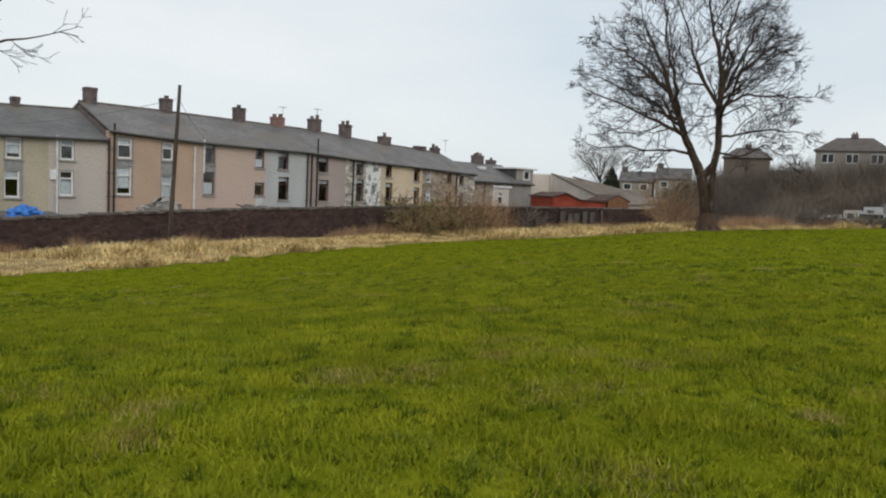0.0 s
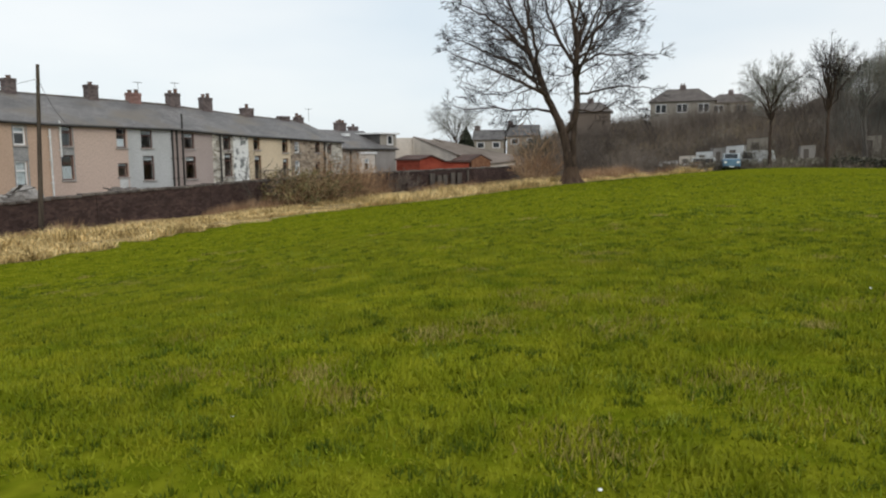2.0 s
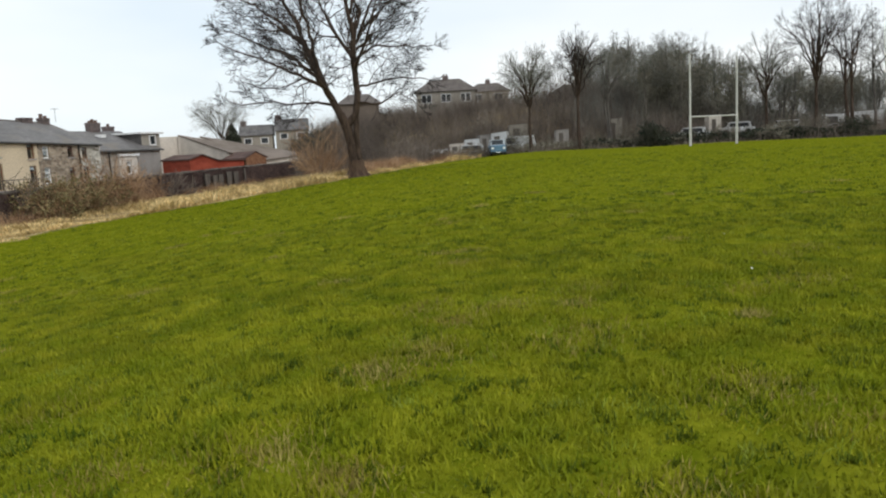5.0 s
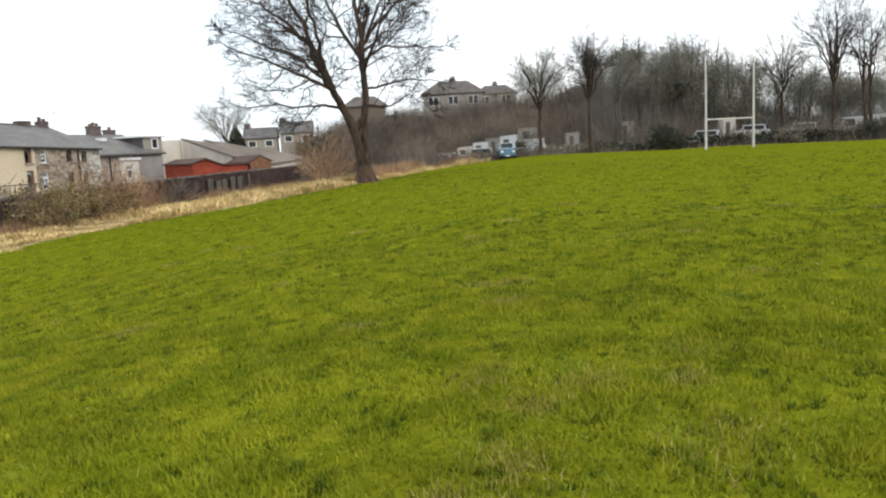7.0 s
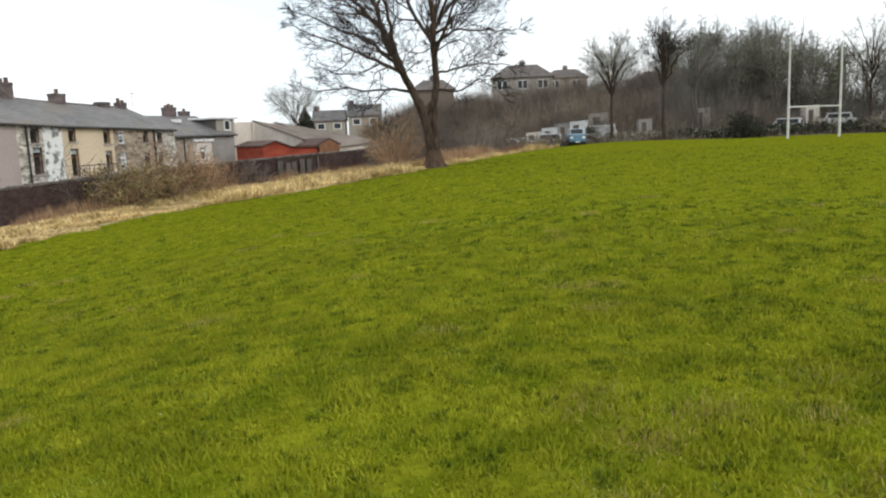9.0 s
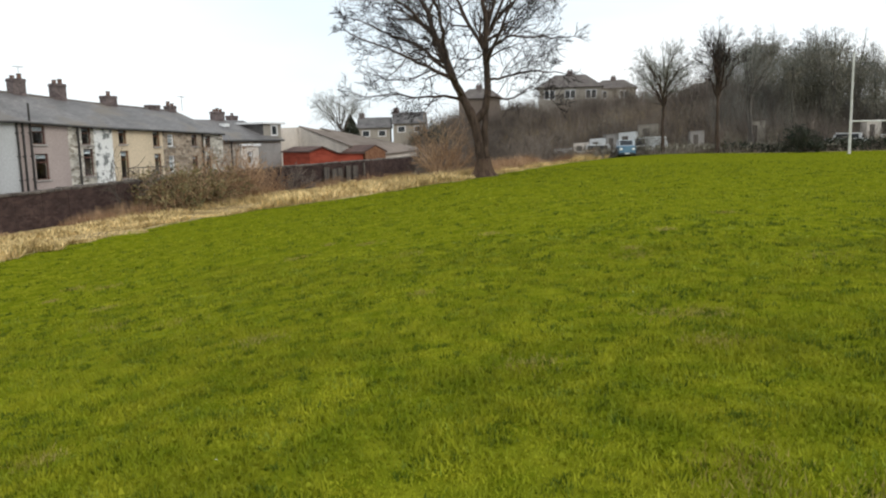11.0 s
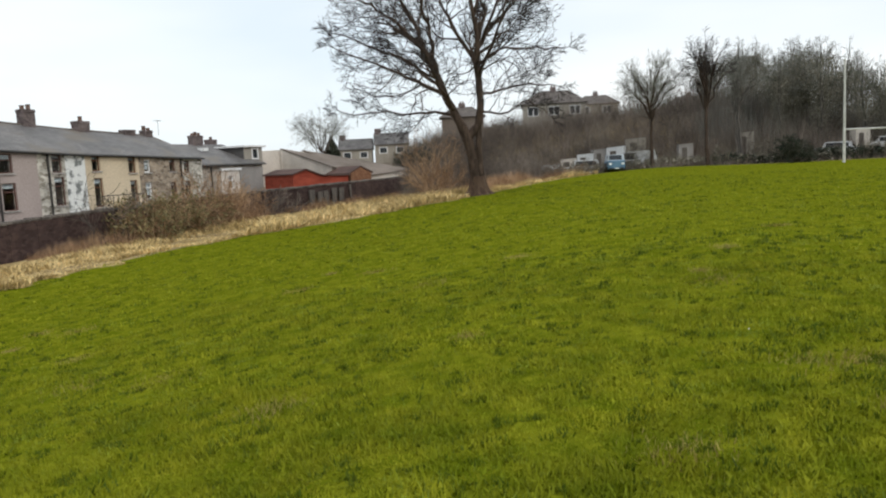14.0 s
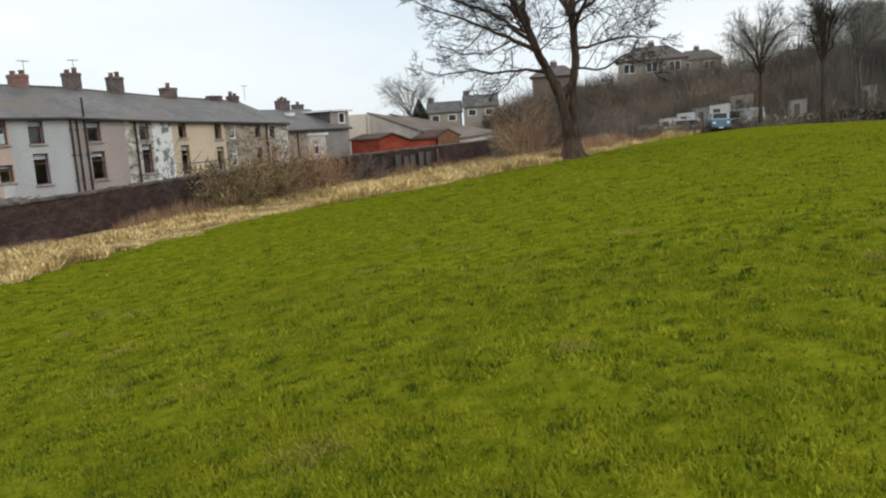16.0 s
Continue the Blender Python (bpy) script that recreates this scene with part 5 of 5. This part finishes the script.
def shrub(at, wide, tall, seed, label, n=26, mat=None, leaf=0, leaf_mat=None, name="bush"):
    """Arching stems from one stool, with twigs."""
    rr = random.Random(seed)
    z = float(height(at[0], at[1]))
    g = Growth(seed, (at[0], at[1], z + tall * 0.5), (wide / 2, wide / 2, tall * 0.62), up=0.3, wander=0.3, thin=0.012)
    for i in range(n):
        a, l = rr.uniform(0, 6.2832), rr.random()
        b = Vector((at[0] + math.cos(a) * wide * 0.3 * l, at[1] + math.sin(a) * wide * 0.3 * l, z - 0.1))
        g.branch(b, Vector((math.cos(a) * 0.5, math.sin(a) * 0.5, 1)).normalized(), tall * rr.uniform(0.6, 1.05), 0.03, 2)
    t = thing(name, (at[0], at[1], z), label, "bush", "bushes")
    segs = g.limbs + g.twigs
    part("brushwood", mesh_np("brushwood", *tubes(segs, 3)), mat or M_BROWNTWIG, t)
    if leaf:
        r4 = np.random.default_rng(seed)
        s = np.array(segs)
        k = r4.integers(0, len(s), leaf)
        part("foliage", leaves(s[k, 3:6] + r4.normal(0, 0.08, (leaf, 3)), 0.07, r4), leaf_mat or M_BRAMBLE, t)
    return t


shrub((35.6, 38.0), 4.6, 2.4, 41, "bramble mound sprawling over the wall", 46, mat=M_BRACKEN, leaf=3500)
shrub((38.6, 37.8), 4.6, 2.3, 42, "brown bramble thicket against the wall", 40, mat=M_BRACKEN, leaf=2000)
shrub((40.6, 38.0), 4.5, 3.6, 43, "leafless saplings by the wall", 34, mat=M_BRACKEN)
shrub((43.6, 38.0), 4.0, 2.6, 44, "leafless brown saplings beside the wall", 26, mat=M_BRACKEN)
shrub((33.0, 38.2), 3.0, 3.4, 54, "thin leafless saplings by the wall", 14)
shrub((48, 38.2), 3.5, 1.8, 45, "brown dead shrub beside the wall", 24)
shrub((66, 34.5), 5, 3.4, 46, "brown leafless shrub behind the tree", 40)
shrub((71, 33), 6, 4.2, 47, "tall brown leafless shrub behind the tree", 48)
shrub((76, 31), 6, 4.4, 48, "brown leafless thicket beyond the tree", 48)
shrub((83, 29), 6, 4.2, 49, "leafless brown thicket at the field corner", 44)
shrub((92.5, 3.8), 3.4, 2.6, 50, "dark rounded evergreen bush at the field edge", 40, leaf=9000, leaf_mat=M_CYPRESS)
shrub((96, -10.3), 4, 2.0, 51, "low bramble bush at the field edge", 30, leaf=3000, leaf_mat=M_IVY)
shrub((96, -18.2), 4.5, 2.0, 52, "low dark bramble bush at the margin", 30, leaf=4000, leaf_mat=M_CYPRESS)
shrub((50.4, 27.4), 4.2, 4.6, 53, "thin brown suckers behind the trunk", 34, mat=M_BRACKEN)
shrub((54.5, 29.2), 3.6, 2.6, 55, "reddish-brown dead shrub behind the tree", 26, mat=M_BRACKEN)
for i, (x, y) in enumerate(((105.4, 44), (106, 47.6), (105, 51.2), (108, 41))):
    shrub((x, y), 6.5, 5.2, 90 + i, "tall brown leafless thicket below the house", 40)


shrub((93.0, 47.6), 5.0, 5.8, 57, "dark evergreen shrub behind the great tree", 44, leaf=9000, leaf_mat=M_CYPRESS)
for i, (x, y) in enumerate(CLUMPS):
    shrub((x, y), 3.2, 1.5 + 0.5 * (i % 3), 70 + i, "brown leafless bush in the field hedge", 16, leaf=900, leaf_mat=M_IVY)


# ---------------------------------------------------------------- rugby posts
posts = thing("rugby_posts", (84.2, -2.3, 0), "white steel rugby goalposts at the end of the field", "goalposts")
PL, PR = Vector((82.8, 0.1, float(height(82.8, 0.1)))), Vector((85.5, -4.7, float(height(85.5, -4.7))))
for p, top in ((PL, 9.3), (PR, 9.1)):
    bm = bmesh.new()
    rod(bm, p - Vector((0, 0, 0.2)), p + Vector((0, 0, 3.1)), 0.13, 0.12, 12)
    rod(bm, p + Vector((0, 0, 3.1)), p + Vector((0, 0, top)), 0.11, 0.08, 12)
    part("upright", bm, M_POST, posts)
bm = bmesh.new()
rod(bm, PL + Vector((0, 0, 3.0)), PR + Vector((0, 0, 3.0)), 0.07, 0.07, 10)
part("crossbar", bm, M_POST, posts)


# ---------------------------------------------------------------- houses on the bank
def hip_house(c, along, w, d, zb, ze, zr, label, wins=2, ridge_len=0.25, stack=True, wall_mat=None):
    """A house with a hipped roof; along: the way its visible front runs."""
    u = Vector((*along, 0)).normalized()
    v = Vector((-u.y, u.x, 0))
    if v.dot(Vector((-1, 0, 0))) > 0:
        v = -v
    c = Vector((*c, 0))
    h = thing("house", c + Vector((0, 0, zb)), label, "house", "houses on the bank")
    P = lambda a, b, z: tuple(c + u * a + v * b + Vector((0, 0, z)))
    bm = bmesh.new()
    prism(bm, [P(-w / 2, 0, zb), P(w / 2, 0, zb), P(w / 2, 0, ze), P(-w / 2, 0, ze)], v * d)
    part("wall", bm, wall_mat or M_FARWALL, h)
    bm = bmesh.new()
    o = 0.4
    e = [bm.verts.new(P(a, b, ze)) for a, b in ((-w / 2 - o, -o), (w / 2 + o, -o), (w / 2 + o, d + o), (-w / 2 - o, d + o))]
    r = [bm.verts.new(P(-w * ridge_len, d / 2, zr)), bm.verts.new(P(w * ridge_len, d / 2, zr))]
    bm.faces.new((e[0], e[1], r[1], r[0]))
    bm.faces.new((e[2], e[3], r[0], r[1]))
    bm.faces.new((e[1], e[2], r[1]))
    bm.faces.new((e[3], e[0], r[0]))
    bm.faces.new(list(reversed(e)))
    part("roof", bm, M_FARROOF, h, "brown tiled roof")
    zs = [ze - 1.7] + ([ze - 4.2] if ze - zb > 4.5 else [])
    for z in zs:
        for i in range(wins):
            a = -w / 2 + w * (i + 0.5) / wins
            bm = bmesh.new()
            q = P(a, -0.02, z)
            M = Matrix.Translation(q) @ Matrix(((u.x, v.x, 0), (u.y, v.y, 0), (0, 0, 1))).to_4x4()
            box(bm, -0.8, -0.03, -0.05, 0.8, 0.03, 1.3, 0.0, m=M)
            wd = part("window", bm, M_UPVC, h, "white framed window")
            for s in (-0.4, 0.4):
                bm = bmesh.new()
                box(bm, s - 0.33, -0.05, 0.05, s + 0.33, -0.035, 1.2, 0.0, m=M)
                part("pane", bm, M_DARKGLASS, wd)
    if stack:
        bm = bmesh.new()
        k = c + v * (d / 2)
        box(bm, k.x - 0.4, k.y - 0.4, zr - 0.8, k.x + 0.4, k.y + 0.4, zr + 0.55, 0.02)
        st = part("chimney", bm, M_BRICK_DARK, h)
        for dy in (-0.2, 0.2):
            bm = bmesh.new()
            rod(bm, (k.x, k.y + dy, zr + 0.5), (k.x, k.y + dy, zr + 0.85), 0.12, 0.1)
            part("chimney_pot", bm, M_POT, st)
    return h


hip_house((117.8, 35.2), (0.25, -0.97), 9.3, 7, 5.4, 9.7, 11.8, "hip-roofed grey house on the bank", 3)
hip_house((140.3, 33.0), (0.2, -0.98), 7.6, 7, 6.4, 10.6, 12.3, "hip-roofed bungalow on the bank", 2)
hip_house((111.2, 47.4), (0.35, -0.94), 6.2, 6, 4.6, 8.3, 9.9, "brown hip-roofed house behind the tree", 0, wall_mat=M_BROWNWALL)
hip_house((150, 18), (0.1, -1), 9, 7, 7, 9.8, 11.6, "hip-roofed house among the trees", 2)
hip_house((146, 3), (0.0, -1), 9, 7, 7, 9.5, 11.3, "hip-roofed house half hidden by trees", 2)


def pitched_house(c, along, w, d, zb, ze, zr, label):
    u = Vector((*along, 0)).normalized()
    v = Vector((-u.y, u.x, 0))
    if v.dot(Vector((-1, 0, 0))) > 0:
        v = -v
    c = Vector((*c, 0))
    h = thing("house", c + Vector((0, 0, zb)), label, "house", "houses beyond the sheds")
    P = lambda a, b, z: tuple(c + u * a + v * b + Vector((0, 0, z)))
    bm = bmesh.new()
    prism(bm, [P(-w / 2, 0, zb), P(-w / 2, d, zb), P(-w / 2, d, ze), P(-w / 2, d / 2, zr - 0.1), P(-w / 2, 0, ze)], u * w)
    part("wall", bm, M_FARWALL, h)
    bm = bmesh.new()
    prism(bm, [P(-w / 2 - 0.2, -0.3, ze - 0.1), P(-w / 2 - 0.2, d / 2, zr), P(-w / 2 - 0.2, d + 0.3, ze - 0.1), P(-w / 2 - 0.2, d + 0.3, ze + 0.05), P(-w / 2 - 0.2, d / 2, zr + 0.15), P(-w / 2 - 0.2, -0.3, ze + 0.05)], u * (w + 0.4))
    part("roof", bm, M_FELT, h, "grey slate roof")
    for a in (-w / 4, w / 4):
        M = Matrix.Translation(P(a, -0.02, ze - 1.5)) @ Matrix(((u.x, v.x, 0), (u.y, v.y, 0), (0, 0, 1))).to_4x4()
        bm = bmesh.new()
        box(bm, -0.7, -0.03, 0, 0.7, 0.03, 1.1, m=M)
        wd = part("window", bm, M_UPVC, h, "white framed window")
        bm = bmesh.new()
        box(bm, -0.55, -0.05, 0.12, 0.55, -0.035, 0.98, m=M)
        part("pane", bm, M_DARKGLASS, wd)
    bm = bmesh.new()
    q = Vector(P(-w / 2 + 0.5, d / 2, 0))
    box(bm, q.x - 0.4, q.y - 0.4, zr - 0.8, q.x + 0.4, q.y + 0.4, zr + 0.9, 0.02)
    part("chimney", bm, M_BRICK_DARK, h)


pitched_house((118.6, 69.4), (0.42, -0.9), 5.5, 7, 0.5, 4.6, 6.3, "grey pitched-roof house beyond the sheds")
pitched_house((121.2, 63.9), (0.42, -0.9), 5.6, 7, 0.8, 5.2, 7.1, "taller grey house beyond the sheds")


# ---------------------------------------------------------------- vehicles and sheds at the field's end
def vehicle(at, heading, length, width, tall, paint, label, name="car", van=False, cab_paint=None):
    """A parked vehicle: lower body, cabin, windows and wheels."""
    z = float(height(*at)) + 0.02
    v = thing(name, (*at, z), label, name, "parked vehicles")
    M = Matrix.Translation((*at, z)) @ Matrix.Rotation(radians(heading), 4, "Z")
    L, W = length / 2, width / 2
    bm = bmesh.new()
    belt = tall * (0.66 if cab_paint else 0.5 if van else 0.55)
    box(bm, -L, -W, 0.25, L, W, belt, 0.09, m=M)
    part("body", bm, paint, v)
    bm = bmesh.new()
    f, b = (-L * 0.98, L * 0.62) if van else (-L * 0.8, L * 0.45)
    prism(bm, [(f, -W * 0.94, belt - 0.02), (b + 0.35 * L * 0.6, -W * 0.94, belt - 0.02), (b, -W * 0.86, tall), (f + 0.1 * L, -W * 0.86, tall)], (0, 1.8 * W, 0))
    for q in bm.verts:
        q.co = M @ q.co
    cab = part("cabin", bm, cab_paint or paint, v)
    for s in (-1, 1):
        bm = bmesh.new()
        a0, a1 = (0.15 * L, b) if van else (f + 0.18 * L, b)
        box(bm, a0, s * W * 0.91 - 0.012, belt + 0.08, a1, s * W * 0.91 + 0.012, tall - 0.14, m=M)
        part("side_window", bm, M_DARKGLASS, cab)
    bm = bmesh.new()
    box(bm, f - 0.03 if van else f - 0.0, -W * 0.75, belt + 0.1, f + 0.02, W * 0.75, tall - 0.18, m=M)
    part("rear_window", bm, M_DARKGLASS, cab)
    # windscreen on the raked front, lamps, bumper and plate
    foot, head = Vector((b + 0.21 * L, 0, belt - 0.02)), Vector((b, 0, tall))
    out = Vector((head.z - foot.z, 0, foot.x - head.x)).normalized() * 0.012
    lo, hi = foot.lerp(head, 0.12) + out, foot.lerp(head, 0.88) + out
    bm = bmesh.new()
    prism(bm, [(lo.x, -W * 0.8, lo.z), (lo.x, W * 0.66, lo.z), (hi.x, W * 0.66, hi.z), (hi.x, -W * 0.8, hi.z)], out)
    for q in bm.verts:
        q.co = M @ q.co
    part("windscreen", bm, M_DARKGLASS, cab)
    for s in (-1, 1):
        bm = bmesh.new()
        box(bm, L - 0.01, s * W * 0.72 - 0.16, belt * 0.62, L + 0.02, s * W * 0.72 + 0.16, belt * 0.8, 0.008, m=M)
        part("headlight", bm, M_UPVC, v, "pale headlight")
    bm = bmesh.new()
    box(bm, L - 0.02, -W * 0.95, 0.3, L + 0.07, W * 0.95, 0.46, 0.02, m=M)
    bumper = part("bumper", bm, M_TYRE, v, "dark plastic bumper")
    bm = bmesh.new()
    box(bm, L + 0.072, -0.26, 0.33, L + 0.082, 0.26, 0.43, m=M)
    part("plate", bm, M_UPVC, bumper, "blank pale plate")
    for sx in (-0.62, 0.62):
        for sy in (-1, 1):
            bm = bmesh.new()
            rod(bm, M @ Vector((sx * L, sy * (W - 0.2), 0.32)), M @ Vector((sx * L, sy * (W + 0.01), 0.32)), 0.32, 0.32, 14)
            part("wheel", bm, M_TYRE, v)


vehicle((92.3, 22.4), 195, 4.4, 1.9, 1.9, M_CARBLUE, "pale blue van with a white upper body behind the brush", "van", True, M_CARPALE)
vehicle((95.6, 26.6), 108, 4.4, 1.75, 1.75, M_CARWHITE, "white car parked among the sheds")
vehicle((96.6, 20.5), 100, 4.6, 1.9, 2.1, M_CARWHITE, "white van parked beside the sheds", "van", True)
vehicle((104.5, -6.5), 100, 4.4, 1.75, 1.5, M_CARWHITE, "white hatchback parked beyond the hedge")
vehicle((107, -12.8), 95, 4.3, 1.75, 1.5, M_CARWHITE, "pale car parked beyond the hedge")
vehicle((106.8, -19.0), 98, 5.4, 2.0, 2.4, M_CARWHITE, "white panel van beyond the hedge", "van", True)
vehicle((107, -27.1), 98, 4.4, 1.75, 1.5, M_CARWHITE, "white saloon parked beyond the hedge")
vehicle((101.5, -1.0), 80, 4.3, 1.75, 1.45, M_CARWHITE, "white car half hidden by brambles")


def allotment_shed(at, turn, w, d, tall, mat, label, roof=None):
    z = float(height(*at))
    s = thing("shed", (*at, z), label, "shed", "allotment sheds")
    M = Matrix.Translation((*at, z)) @ Matrix.Rotation(radians(turn), 4, "Z")
    bm = bmesh.new()
    prism(bm, [(-w / 2, 0, -0.2), (w / 2, 0, -0.2), (w / 2, 0, tall), (-w / 2, 0, tall * 0.95)], (0, d, 0))
    for q in bm.verts:
        q.co = M @ q.co
    part("wall", bm, mat, s)
    bm = bmesh.new()
    prism(bm, [(-w / 2 - 0.1, -0.1, tall * 0.95 + 0.01), (w / 2 + 0.1, -0.1, tall + 0.02), (w / 2 + 0.1, -0.1, tall + 0.09), (-w / 2 - 0.1, -0.1, tall * 0.95 + 0.08)], (0, d + 0.2, 0))
    for q in bm.verts:
        q.co = M @ q.co
    part("roof", bm, roof or M_ASBESTOS, s)
    bm = bmesh.new()
    box(bm, -w * 0.3, -0.05, 0.0, w * 0.05, -0.01, tall * 0.8, m=M)
    part("door", bm, M_TIMBER, s, "weathered timber door")


rs = random.Random(9)
for x, y, w, t, m, lab in ((96.4, 30.9, 2.3, 1.2, M_CARWHITE, "whitewashed shed at the field corner"), (97.4, 28.8, 1.9, 1.7, M_WHITEWALL, "narrow off-white shed behind the hedge"),
                           (98.2, 26.9, 2.0, 2.0, M_CARWHITE, "white shed behind the brown hedge"), (98.6, 25.1, 1.6, 2.3, M_GREYWALL, "grey shed behind the brown hedge"),
                           (98.6, 23.3, 2.1, 2.4, M_CARWHITE, "small white shed near the blue van"), (101.6, 21.2, 2.4, 2.6, M_FARWALL, "grey shed behind the blue van"),
                           (95.0, 33.1, 2.2, 1.9, M_GREYWALL, "pale grey shed among brown brush"), (101.4, 8.6, 2.0, 2.5, M_FARWALL, "dull grey shed behind the hedge"),
                           (99.5, 15.1, 1.6, 1.9, M_GREYWALL, "grey shed behind the brambles"), (103.0, -3.9, 1.6, 2.2, M_WHITEWALL, "pale hut beyond the hedge"),
                           (108.0, -22.7, 3.5, 2.4, M_CARWHITE, "white cabin beyond the parked cars"), (108.0, -32.5, 3.5, 2.6, M_WHITEWALL, "pale cabin beyond the field")):
    allotment_shed((x, y), -75 + rs.uniform(-15, 15), w, 1.6, t + 0.5, m, lab)
